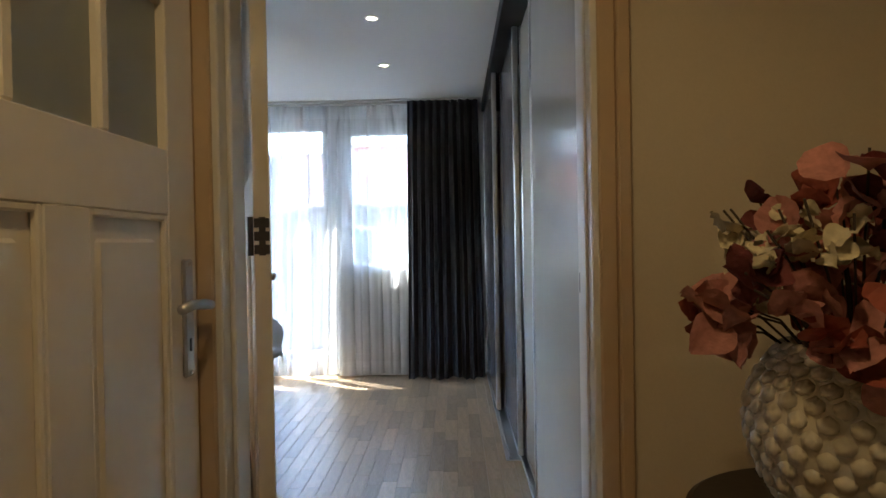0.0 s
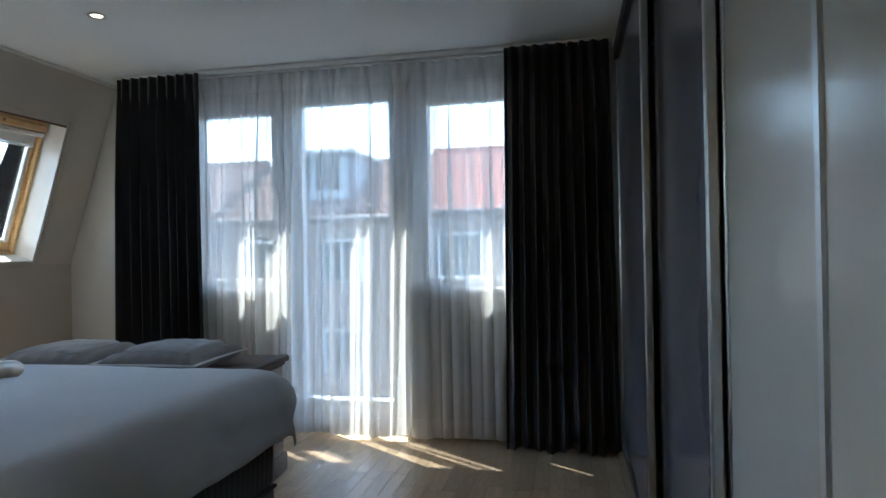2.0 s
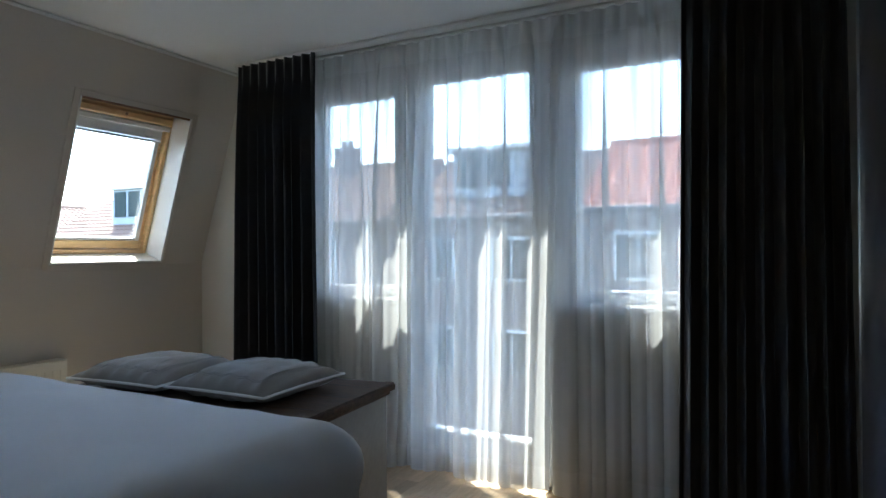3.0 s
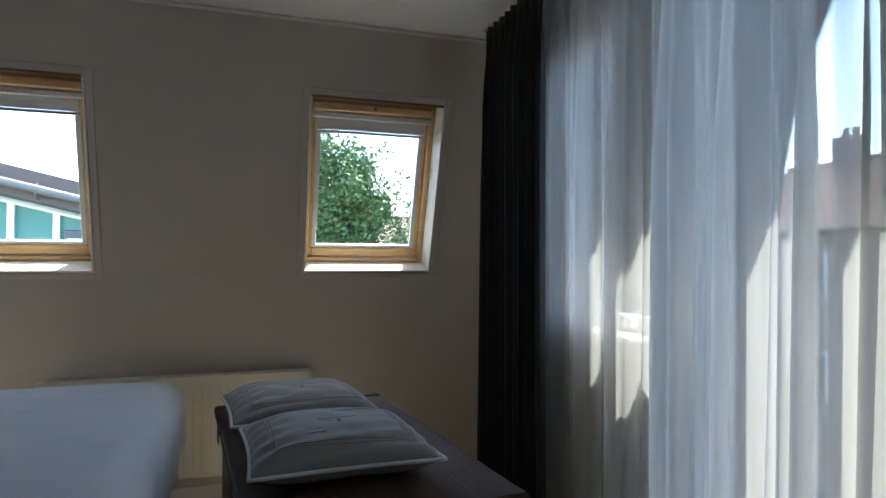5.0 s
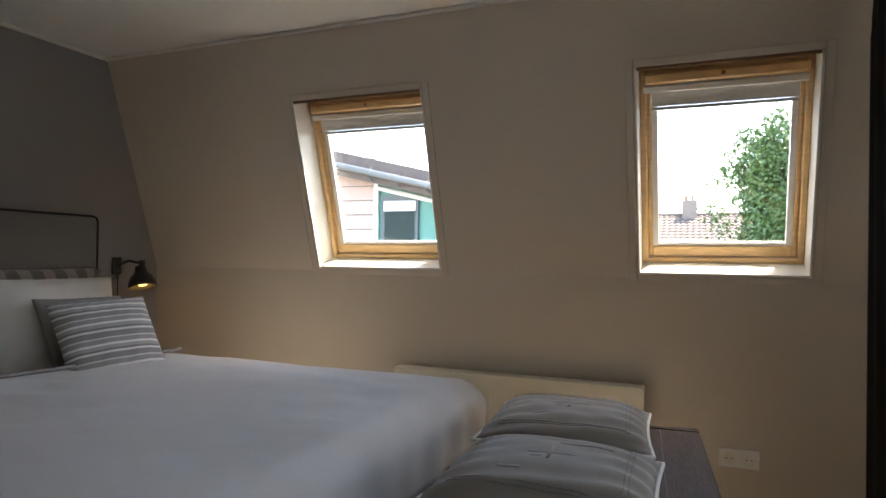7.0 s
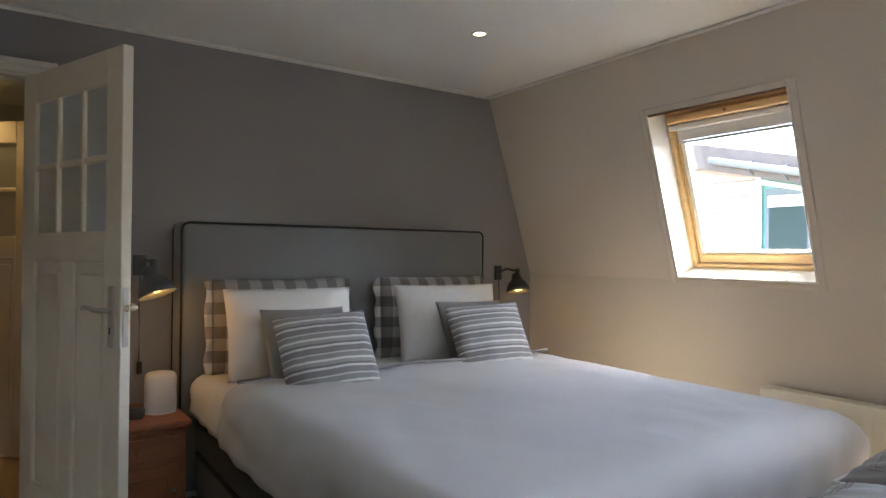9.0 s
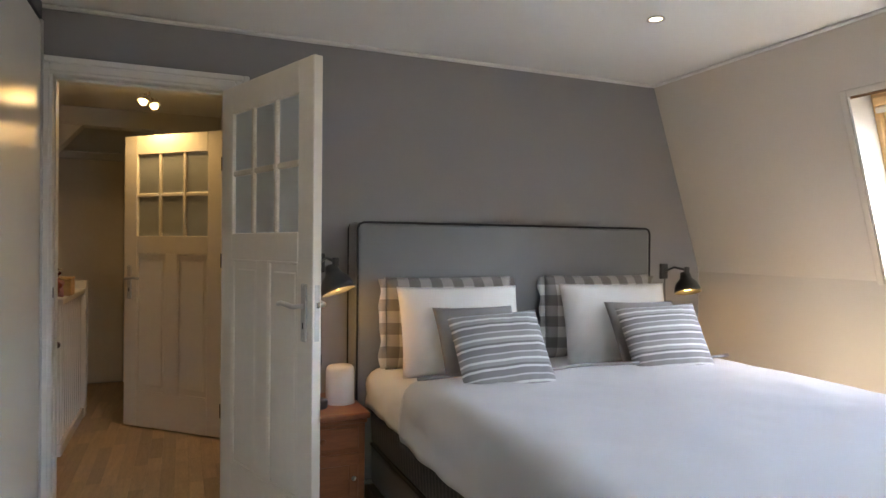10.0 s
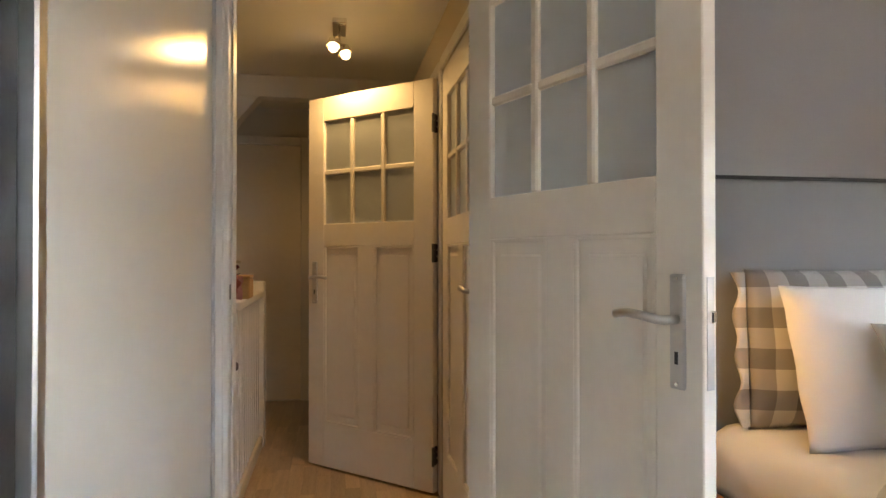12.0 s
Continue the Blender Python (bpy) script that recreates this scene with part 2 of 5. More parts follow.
def box(lo, hi, bevel=0.0, bm=None, seg=1):
    bm = bm or bmesh.new()
    made = bmesh.ops.create_cube(bm, size=1, matrix=Matrix.Translation([(a + b) / 2 for a, b in zip(lo, hi)]) @ Matrix.Diagonal([*(b - a for a, b in zip(lo, hi)), 1]))
    if bevel:
        edges = {e for v in made["verts"] for e in v.link_edges}
        bmesh.ops.bevel(bm, geom=list(edges), offset=bevel, segments=seg, affect="EDGES", profile=0.5)
    return bm


def tube(a, b, r0, r1=None, n=14, bm=None):
    bm = bm or bmesh.new()
    a, b = Vector(a), Vector(b)
    turn = (b - a).to_track_quat("Z", "Y").to_matrix().to_4x4()
    bmesh.ops.create_cone(bm, cap_ends=True, segments=n, radius1=r0, radius2=r0 if r1 is None else r1, depth=(b - a).length, matrix=Matrix.Translation((a + b) / 2) @ turn)
    return bm


def lathe(profile, n=32, bm=None, centre=(0, 0, 0)):
    """A turned solid from (radius, height) pairs."""
    bm = bm or bmesh.new()
    rings = []
    for r, z in profile:
        rings.append([bm.verts.new((centre[0] + r * math.cos(2 * math.pi * k / n), centre[1] + r * math.sin(2 * math.pi * k / n), centre[2] + z)) for k in range(n)])
    for u, v in zip(rings, rings[1:]):
        for k in range(n):
            bm.faces.new((u[k], u[(k + 1) % n], v[(k + 1) % n], v[k]))
    return bm


def cord(points, r, n=8, closed=False):
    """A round bar along a line of points."""
    bm = bmesh.new()
    pts = [Vector(p) for p in points]
    rings = []
    for i, p in enumerate(pts):
        d = (pts[(i + 1) % len(pts)] - pts[i - 1]) if closed or 0 < i < len(pts) - 1 else (pts[1] - pts[0] if i == 0 else pts[-1] - pts[-2])
        q = d.to_track_quat("Z", "Y").to_matrix()
        rings.append([bm.verts.new(p + q @ Vector((r * math.cos(2 * math.pi * k / n), r * math.sin(2 * math.pi * k / n), 0))) for k in range(n)])
    pairs = list(zip(rings, rings[1:])) + ([(rings[-1], rings[0])] if closed else [])
    for u, v in pairs:
        for k in range(n):
            bm.faces.new((u[k], u[(k + 1) % n], v[(k + 1) % n], v[k]))
    if not closed:
        bm.faces.new(rings[0]), bm.faces.new(rings[-1])
    return bm


def slab(u0, u1, v0, v1, thick, holes, place):
    """A wall in (u, v) with openings (u0, u1, v0, v1) through it; place maps (u, v, depth) to a point."""
    us = sorted({u0, u1, *(h[0] for h in holes), *(h[1] for h in holes)})
    vs = sorted({v0, v1, *(h[2] for h in holes), *(h[3] for h in holes)})
    bm, made = bmesh.new(), {}

    def vert(u, v, d):
        key = (u, v, d)
        if key not in made:
            made[key] = bm.verts.new(place(u, v, d))
        return made[key]

    cells = {}
    for i in range(len(us) - 1):
        for j in range(len(vs) - 1):
            cu, cv = (us[i] + us[i + 1]) / 2, (vs[j] + vs[j + 1]) / 2
            cells[i, j] = not any(h[0] < cu < h[1] and h[2] < cv < h[3] for h in holes)
    for (i, j), full in cells.items():
        if not full:
            continue
        a, b, c, e = us[i], us[i + 1], vs[j], vs[j + 1]
        for d in (0, thick):
            bm.faces.new([vert(a, c, d), vert(b, c, d), vert(b, e, d), vert(a, e, d)])
        for di, dj, p, q in ((-1, 0, (a, c), (a, e)), (1, 0, (b, c), (b, e)), (0, -1, (a, c), (b, c)), (0, 1, (a, e), (b, e))):
            if not cells.get((i + di, j + dj), False):
                bm.faces.new([vert(*p, 0), vert(*q, 0), vert(*q, thick), vert(*p, thick)])
    return bm


def structure(name, bm, mat, label, category):
    return tagged(part(name, bm, mat), label, category, kind="structure")


# ---- the room's plan (metres) ----
Y_BACK, Y_WIN, Z_CEIL = 1.446, 5.42, 2.335
X_KNEE, Z_KINK, X_TOP = -2.52, 1.12, -2.12
X_FRONT, X_REAR, X_SIDE = 1.225, 1.295, 1.90
DOOR_L, DOOR_R, DOOR_H = 0.485, 1.248, 2.03
SLOPE = math.hypot(X_TOP - X_KNEE, Z_CEIL - Z_KINK)
S_DIR = Vector((X_TOP - X_KNEE, 0, Z_CEIL - Z_KINK)) / SLOPE
S_OUT = Vector((-S_DIR.z, 0, S_DIR.x))


def on_slope(y, s, d):
    return Vector((X_KNEE, y, Z_KINK)) + S_DIR * s + S_OUT * d


# ---- structure ----
structure("floor_base", box((-2.7, -1.9, -0.2), (3.1, 5.6, -0.012)), M_joint, "dark joint between pale oak floor strips", "floor")
structure("ceiling", box((-2.3, 1.30, Z_CEIL), (2.0, 5.7, Z_CEIL + 0.12)), M_ceiling, "smooth white painted bedroom ceiling", "ceiling")
structure("wall_back", slab(-2.9, 2.0, 0, Z_CEIL, 0.13, [(DOOR_L - 0.04, DOOR_R + 0.04, 0, DOOR_H + 0.03)], lambda u, v, d: (u, Y_BACK - d, v)), M_wall_grey, "matt dark grey painted wall behind the bed", "wall")
structure("wall_hall_front", slab(0.35, 3.1, 0, 2.33, 0.02, [(DOOR_L - 0.04, DOOR_R + 0.04, 0, DOOR_H + 0.03)], lambda u, v, d: (u, Y_BACK - 0.131 - d, v)), M_hall_wall, "cream painted hall wall round the bedroom door", "wall")
WIN_HOLES = [(-1.60, -0.93, 0.93, 2.17), (-0.93, -0.055, 0.05, 2.22), (-0.055, 0.80, 0.93, 2.17)]
structure("wall_window", slab(-2.9, 2.0, 0, Z_CEIL, 0.175, WIN_HOLES, lambda u, v, d: (u, Y_WIN + d, v)), M_wall_white, "white painted window wall behind the curtains", "wall")
structure("wall_knee", box((X_KNEE - 0.2, 1.3, 0), (X_KNEE, 5.6, Z_KINK)), M_wall_beige, "beige painted knee wall under the sloping roof", "wall")
SKY_A, SKY_B, S_BOT, S_TOP = (2.665, 3.42), (4.396, 5.10), 0.012, 0.935
structure("wall_slope", slab(1.3, 5.6, 0, SLOPE + 0.03, 0.20, [(*SKY_A, S_BOT, S_TOP), (*SKY_B, S_BOT, S_TOP)], on_slope), M_wall_beige, "sloping beige painted wall with two roof windows", "wall")
structure("wall_right", box((X_SIDE, 1.3, 0), (X_SIDE + 0.12, 5.6, Z_CEIL)), M_wall_white, "plain white wall behind the wardrobe", "wall")

# ceiling cornice
for name, lo, hi in (("trim", (X_TOP + 0.002, Y_BACK, Z_CEIL - 0.02), (X_TOP + 0.02, Y_WIN, Z_CEIL - 0.001)), ("trim", (X_TOP + 0.03, Y_BACK + 0.002, Z_CEIL - 0.02), (X_REAR, Y_BACK + 0.026, Z_CEIL - 0.001))):
    structure(name, box(lo, hi, 0.006), M_trim, "thin white cornice strip under the ceiling", "trim")
for lo, hi in (((X_KNEE + 0.002, Y_BACK, 0), (X_KNEE + 0.016, Y_WIN, 0.07)), ((X_KNEE + 0.02, Y_BACK + 0.002, 0), (DOOR_L - 0.09, Y_BACK + 0.016, 0.07)), ((X_KNEE + 0.02, Y_WIN - 0.016, 0), (-0.95, Y_WIN - 0.002, 0.07)), ((-0.04, Y_WIN - 0.016, 0), (X_SIDE, Y_WIN - 0.002, 0.07))):
    structure("baseboard", box(lo, hi, 0.004), M_trim, "low white painted skirting board", "baseboard")


# roof windows
def roof_window(y0, y1, name):
    root = tagged(thing(name, pose(0, 0, 0), "pine roof window with a white roller blind pulled a little down", "roof window", kind="structure"))

    def bar(nm, a, b, s0, s1, d0, d1, mat, label="", bevel=0.004):
        d0, d1 = (d0 + 0.04 if d0 > 0.05 else d0), (d1 + 0.04 if d1 > 0.05 else d1)
        bm = box((a, s0, d0), (b, s1, d1), bevel)
        for v in bm.verts:
            v.co = on_slope(v.co.x, v.co.y, v.co.z)
        return part(nm, bm, mat, root, label)

    for a, b, s0, s1 in ((y0 - 0.035, y0, S_BOT - 0.035, S_TOP + 0.035), (y1, y1 + 0.035, S_BOT - 0.035, S_TOP + 0.035), (y0, y1, S_BOT - 0.035, S_BOT), (y0, y1, S_TOP, S_TOP + 0.035)):
        bar("architrave", a, b, s0, s1, -0.006, -0.001, M_wall_beige, "beige painted flat trim")
    for a, b, s0, s1 in ((y0 + 0.001, y0 + 0.012, S_BOT, S_TOP), (y1 - 0.012, y1 - 0.001, S_BOT, S_TOP), (y0 + 0.012, y1 - 0.012, S_BOT + 0.001, S_BOT + 0.013)):
        bar("reveal_lining", a, b, s0, s1, -0.004, 0.158, M_trim, "white painted reveal lining", 0.002)
    # the top lining's shade is put into its dark brown colour
    bar("reveal_lining", y0 + 0.012, y1 - 0.012, S_TOP - 0.013, S_TOP - 0.001, 0.0, 0.158, M_pine_dark_shade, "top lining with its shade painted in as dark brown", 0.002)
    f0, f1, g0, g1 = y0 + 0.012, y1 - 0.012, S_BOT + 0.013, S_TOP - 0.013
    for a, b, s0, s1 in ((f0, f0 + 0.026, g0, g1), (f1 - 0.026, f1, g0, g1), (f0 + 0.026, f1 - 0.026, g0, g0 + 0.022), (f0 + 0.026, f1 - 0.026, g1 - 0.04, g1)):
        bar("window_frame", a, b, s0, s1, 0.105, 0.20, M_pine)
    h0, h1, k0, k1 = f0 + 0.028, f1 - 0.028, g0 + 0.026, g1 - 0.044
    for a, b, s0, s1 in ((h0, h0 + 0.018, k0, k1), (h1 - 0.018, h1, k0, k1), (h0 + 0.018, h1 - 0.018, k0, k0 + 0.048), (h0 + 0.018, h1 - 0.018, k1 - 0.06, k1)):
        bar("sash", a, b, s0, s1, 0.13, 0.19, M_pine)
    for a, b in ((h0 + 0.019, h0 + 0.045), (h1 - 0.045, h1 - 0.019)):
        bar("blind_guide", a, b, k0 + 0.049, k1 - 0.062, 0.135, 0.16, M_plastic_white, "slim white blind guide rail", 0.002)
    bar("gasket", h0 + 0.046, h1 - 0.046, k0 + 0.049, k0 + 0.064, 0.14, 0.165, M_plastic_white, "white lower sash strip", 0.002)
    bar("ventilation_bar", h0 - 0.01, h1 + 0.01, k1 - 0.025, k1 + 0.025, 0.075, 0.104, M_pine, "rounded pine opening bar", 0.01)
    bar("blind_top_rail", h0 - 0.012, h1 + 0.012, k1 - 0.062, k1 - 0.03, 0.09, 0.128, M_plastic_white, "white blind cassette rail", 0.006)
    bar("blind_cloth", h0 + 0.02, h1 - 0.02, k1 - 0.125, k1 - 0.062, 0.122, 0.127, M_plastic_white, "grey-white blind cloth", 0)
    bar("blind_bottom_rail", h0 + 0.02, h1 - 0.02, k1 - 0.142, k1 - 0.126, 0.116, 0.129, M_alu, "slim aluminium blind rail", 0.003)
    bar("screw_cap", (h0 + h1) / 2 - 0.008, (h0 + h1) / 2 + 0.008, k1 - 0.006, k1 + 0.01, 0.068, 0.0745, M_pine_dark_shade, "", 0.002)
    pane = bar("pane", h0 + 0.022, h1 - 0.022, k0 + 0.044, k1 - 0.05, 0.165, 0.171, M_glass, "clear double glazing", 0)
    pane.visible_shadow = False
    # outer flashing closes the joint with the roof
    for a, b, s0, s1 in ((f0 - 0.04, f0, g0 - 0.04, g1 + 0.04), (f1, f1 + 0.04, g0 - 0.04, g1 + 0.04), (f0, f1, g0 - 0.04, g0), (f0, f1, g1, g1 + 0.04)):
        bar("flashing", a, b, s0, s1, 0.161, 0.205, M_zinc, "grey metal flashing", 0.003)
    return root


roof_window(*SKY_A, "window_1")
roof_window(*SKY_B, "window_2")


# window front: two fixed lights and a glazed door between them
def casement(name, x0, x1, z0, z1, gx0, gx1, gz0, gz1, label, is_door=False):
    root = tagged(thing(name, pose(0, 0, 0), label, "balcony door" if is_door else "window", kind="structure"))
    y0, y1 = Y_WIN + 0.06, Y_WIN + 0.15
    for lo, hi in (((x0, y0, z0), (gx0, y1, z1)), ((gx1, y0, z0), (x1, y1, z1)), ((gx0, y0, z0), (gx1, y1, gz0)), ((gx0, y0, gz1), (gx1, y1, z1))):
        part("window_frame", box(lo, hi, 0.006), M_upvc, root)
    for lo, hi in (((gx0 - 0.03, y0 - 0.012, gz0 - 0.03), (gx0, y0 - 0.001, gz1 + 0.03)), ((gx1, y0 - 0.012, gz0 - 0.03), (gx1 + 0.03, y0 - 0.001, gz1 + 0.03)), ((gx0, y0 - 0.012, gz0 - 0.03), (gx1, y0 - 0.001, gz0)), ((gx0, y0 - 0.012, gz1), (gx1, y0 - 0.001, gz1 + 0.03))):
        part("glazing_bead", box(lo, hi, 0.004), M_upvc, root)
    pane = part("pane", box((gx0 - 0.005, y0 + 0.03, gz0 - 0.005), (gx1 + 0.005, y0 + 0.036, gz1 + 0.005)), M_glass, root, "clear glass pane")
    pane.visible_shadow = False
    if not is_door:
        part("window_sill", box((x0 + 0.01, Y_WIN - 0.05, z0 - 0.032), (x1 - 0.01, Y_WIN + 0.058, z0 - 0.002), 0.006), M_upvc, root, "white window sill")
    else:
        h = part("handle", box((gx1 + 0.045, y0 - 0.03, 0.98), (gx1 + 0.07, y0 - 0.0125, 1.14), 0.004), M_steel, root, "steel door handle")
        part("lever", box((gx1 + 0.05, y0 - 0.06, 1.04), (gx1 + 0.066, y0 - 0.031, 1.056), 0.004), M_steel, h)
    return root


casement("window_3", -1.60, -0.935, 0.93, 2.17, -1.53, -1.00, 0.99, 2.095, "white framed fixed window behind voile curtains")
casement("door_2", -0.925, -0.06, 0.05, 2.22, -0.795, -0.185, 0.20, 2.135, "closed white glazed balcony door behind voile curtains", True)
casement("window_4", -0.05, 0.80, 0.93, 2.17, 0.068, 0.73, 0.99, 2.09, "white framed fixed window beside the balcony door")
structure("balcony_threshold", box((-0.93, Y_WIN + 0.0, 0.0), (-0.055, Y_WIN + 0.2, 0.048), 0.004), M_upvc, "low white balcony door threshold", "threshold")


# bedroom door frame
def frame_side(name, bms, mat, label):
    return [structure(name, b, mat, label, "door frame") for b in bms]


frame_side("door_frame", [box((DOOR_L - 0.039, Y_BACK - 0.15, 0), (DOOR_L, Y_BACK + 0.004, DOOR_H + 0.0), 0.003), box((DOOR_R, Y_BACK - 0.15, 0), (DOOR_R + 0.039, Y_BACK + 0.004, DOOR_H), 0.003), box((DOOR_L - 0.039, Y_BACK - 0.15, DOOR_H), (DOOR_R + 0.039, Y_BACK + 0.004, DOOR_H + 0.029), 0.003)], M_trim, "white painted bedroom door frame")
for lo, hi in (((DOOR_R - 0.006, Y_BACK - 0.11, 0), (DOOR_R - 0.001, Y_BACK - 0.045, DOOR_H - 0.014)), ((DOOR_L + 0.001, Y_BACK - 0.11, 0), (DOOR_L + 0.013, Y_BACK - 0.045, DOOR_H - 0.014)), ((DOOR_L + 0.001, Y_BACK - 0.11, DOOR_H - 0.013), (DOOR_R - 0.001, Y_BACK - 0.045, DOOR_H - 0.001))):
    structure("door_stop", box(lo, hi, 0.003), M_trim, "narrow white door stop strip", "door frame")


def architrave(y0, y1, mat, label):
    s = 1 if y1 > y0 else -1
    for a, b, d in ((0.0, 0.036, 0.014), (0.036, 0.064, 0.024)):
        for lo, hi in (((DOOR_L - b - 0.012, 0), (DOOR_L - a - 0.012, DOOR_H + 0.012 + b)), ((DOOR_R + a + 0.012, 0), (DOOR_R + b + 0.012, DOOR_H + 0.012 + b)), ((DOOR_L - a - 0.012, DOOR_H + a + 0.012), (DOOR_R + a + 0.012, DOOR_H + b + 0.012))):
            ya, yb = sorted((y0, y0 + s * d))
            structure("architrave", box((lo[0], ya, lo[1]), (hi[0], yb, hi[1]), 0.004), mat, label, "door frame")


architrave(Y_BACK + 0.0045, 9, M_trim, "stepped white architrave round the bedroom door")
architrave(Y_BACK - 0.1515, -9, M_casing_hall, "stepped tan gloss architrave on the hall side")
structure("strike_plate", box((DOOR_R - 0.002, Y_BACK - 0.034, 1.03), (DOOR_R - 0.0005, Y_BACK - 0.016, 1.075), 0.0005), M_hinge, "small steel strike plate in the jamb", "strike plate")


# ---- doors ----
def panel_door(name, m, label, width=0.835, height=2.02, lever_side=1, kind="structure"):
    """A half-glazed door: hinge line at x 0, leaf along +x, thickness in y from -0.04 to 0."""
    root = tagged(thing(name, m, label, "door", kind=kind))
    t0, t1, z0 = -0.04, 0.0, 0.012
    st, gz0, gz1, pz0, pz1 = 0.115, 1.335, 1.90, 0.25, 1.215
    k = height / 2.03
    gz0, gz1, pz0, pz1 = gz0 * k, gz1 * k, pz0 * k, pz1 * k
    for a, b in ((0, st), (width - st, width)):
        part("stile", box((a, t0, z0), (b, t1, height), 0.003), M_door, root)
    for a, b in ((z0, pz0), (pz1, gz0), (gz1, height)):
        part("rail", box((st, t0, a), (width - st, t1, b), 0.002), M_door, root)
    mid = width / 2
    part("muntin", box((mid - 0.05, t0, pz0), (mid + 0.05, t1, pz1), 0.002), M_door, root)
    for a, b in ((st, mid - 0.05), (mid + 0.05, width - st)):
        p = part("panel", box((a, t0 + 0.014, pz0), (b, t1 - 0.014, pz1)), M_door, root)
        part("raised_field", box((a + 0.035, t0 + 0.008, pz0 + 0.045), (b - 0.035, t1 - 0.008, pz1 - 0.045), 0.006), M_door, p)
        for s, y in ((1, t1), (-1, t0)):
            bm = bmesh.new()
            ya, yb = (y - 0.013, y - 0.001) if s > 0 else (y + 0.001, y + 0.013)
            for lo, hi in (((a, ya, pz0), (a + 0.012, yb, pz1)), ((b - 0.012, ya, pz0), (b, yb, pz1)), ((a + 0.012, ya, pz0), (b - 0.012, yb, pz0 + 0.012)), ((a + 0.012, ya, pz1 - 0.012), (b - 0.012, yb, pz1))):
                box(lo, hi, 0.003, bm)
            part("moulding", bm, M_door, p)
    cols, rows, bar = 3, 2, 0.026
    gw = (width - 2 * st - (cols - 1) * bar) / cols
    gh = (gz1 - gz0 - (rows - 1) * bar) / rows
    for c in range(1, cols):
        x = st + c * gw + (c - 1) * bar
        part("glazing_bar", box((x, t0 + 0.003, gz0), (x + bar, t1 - 0.003, gz1), 0.005), M_door, root)
    for r in range(1, rows):
        z = gz0 + r * gh + (r - 1) * bar
        for c in range(cols):
            x = st + c * (gw + bar)
            part("glazing_bar", box((x, t0 + 0.004, z), (x + gw, t1 - 0.004, z + bar), 0.005), M_door, root)
    for r in range(rows):
        for c in range(cols):
            x, z = st + c * (gw + bar), gz0 + r * (gh + bar)
            part("pane", box((x, -0.022, z), (x + gw, -0.018, z + gh)), M_frost, root, "obscure glass pane")
    hx = width - 0.055
    for s, y in ((1, t1), (-1, t0)):
        ya, yb = (y + 0.0005, y + 0.010) if s > 0 else (y - 0.010, y - 0.0005)
        plate = part("handle_plate", box((hx - 0.019, ya, 0.895), (hx + 0.019, yb, 1.125), 0.004), M_steel, root, "satin steel handle plate")
        yc = y + s * 0.055
        pts = [(hx, y + s * 0.009, 1.035), (hx, yc - s * 0.008, 1.035), (hx - 0.012, yc, 1.036), (hx - 0.05, yc + s * 0.004, 1.042), (hx - 0.09, yc, 1.044), (hx - 0.125, yc - s * 0.006, 1.038)]
        part("lever", cord(pts, 0.0095, 10), M_steel, plate, smooth=True)
        part("keyhole", box((hx - 0.004, yb if s > 0 else ya - 0.0012, 0.945), (hx + 0.004, yb + 0.0012 if s > 0 else ya, 0.97)), M_black, plate)
        for z in (0.905, 1.115):
            part("screw", tube((hx, y + s * 0.010, z), (hx, y + s * 0.0115, z), 0.004, n=10), M_chrome, plate)
    lock = part("lock_plate", box((width + 0.0003, -0.031, 0.90), (width + 0.002, -0.009, 1.12), 0.0006), M_steel, root, "steel lock face plate")
    part("latch", box((width + 0.002, -0.027, 1.03), (width + 0.012, -0.013, 1.055), 0.003), M_chrome, lock)
    for z in (0.19, 1.17, 1.80):
        h = part("hinge", tube((-0.005, 0.006, z - 0.045), (-0.005, 0.006, z + 0.045), 0.0065, n=12), M_hinge, root, "dark steel hinge", smooth=False)
        part("hinge_leaf", box((-0.0035, -0.028, z - 0.045), (-0.0005, -0.013, z + 0.045)), M_hinge, h)
        for q in (-0.031, 0.0, 0.031):
            part("hinge_tab", box((-0.0037, -0.037, z + q - 0.011), (-0.0003, -0.002, z + q + 0.011), 0.001), M_hinge, h)
    return root


LEAF_TURN = 110.6
# open bedroom door, swung into the room
door_bed = panel_door("door_1", pose(0.498, Y_BACK + 0.016, 0, 0, 0, LEAF_TURN), "open cream half-glazed panel door standing beside the bed")


# ---- wardrobe with sliding doors ----
def sliding_panel(root, y0, y1, x, mat, label):
    p = part("sliding_door", box((x, y0 + 0.028, 0.045), (x + 0.018, y1 - 0.028, 2.235), 0.001), mat, root, label)
    for a, b in ((y0, y0 + 0.028), (y1 - 0.028, y1)):
        part("edge_profile", box((x - 0.006, a, 0.03), (x + 0.024, b, 2.25), 0.004), M_alu, p, "brushed aluminium edge profile")
    part("bottom_profile", box((x - 0.004, y0 + 0.029, 0.03), (x + 0.022, y1 - 0.029, 0.044), 0.002), M_alu, p)
    return p


wardrobe = thing("wardrobe", pose(0, 0, 0), "built-in wardrobe with white and dark sliding doors", "wardrobe")
W0, W1 = Y_BACK + 0.031, Y_WIN - 0.01
part("end_panel", box((X_REAR + 0.03, W0, 0), (X_SIDE - 0.005, W0 + 0.018, Z_CEIL - 0.005)), M_ward_white, wardrobe)
part("back_panel", box((X_SIDE - 0.02, W0 + 0.02, 0), (X_SIDE - 0.006, W1, Z_CEIL - 0.005)), M_ward_white, wardrobe)
part("top_track", box((X_FRONT - 0.02, W0 + 0.35, 2.256), (X_FRONT + 0.16, W1, Z_CEIL - 0.003), 0.003), M_black, wardrobe, "dark top track")
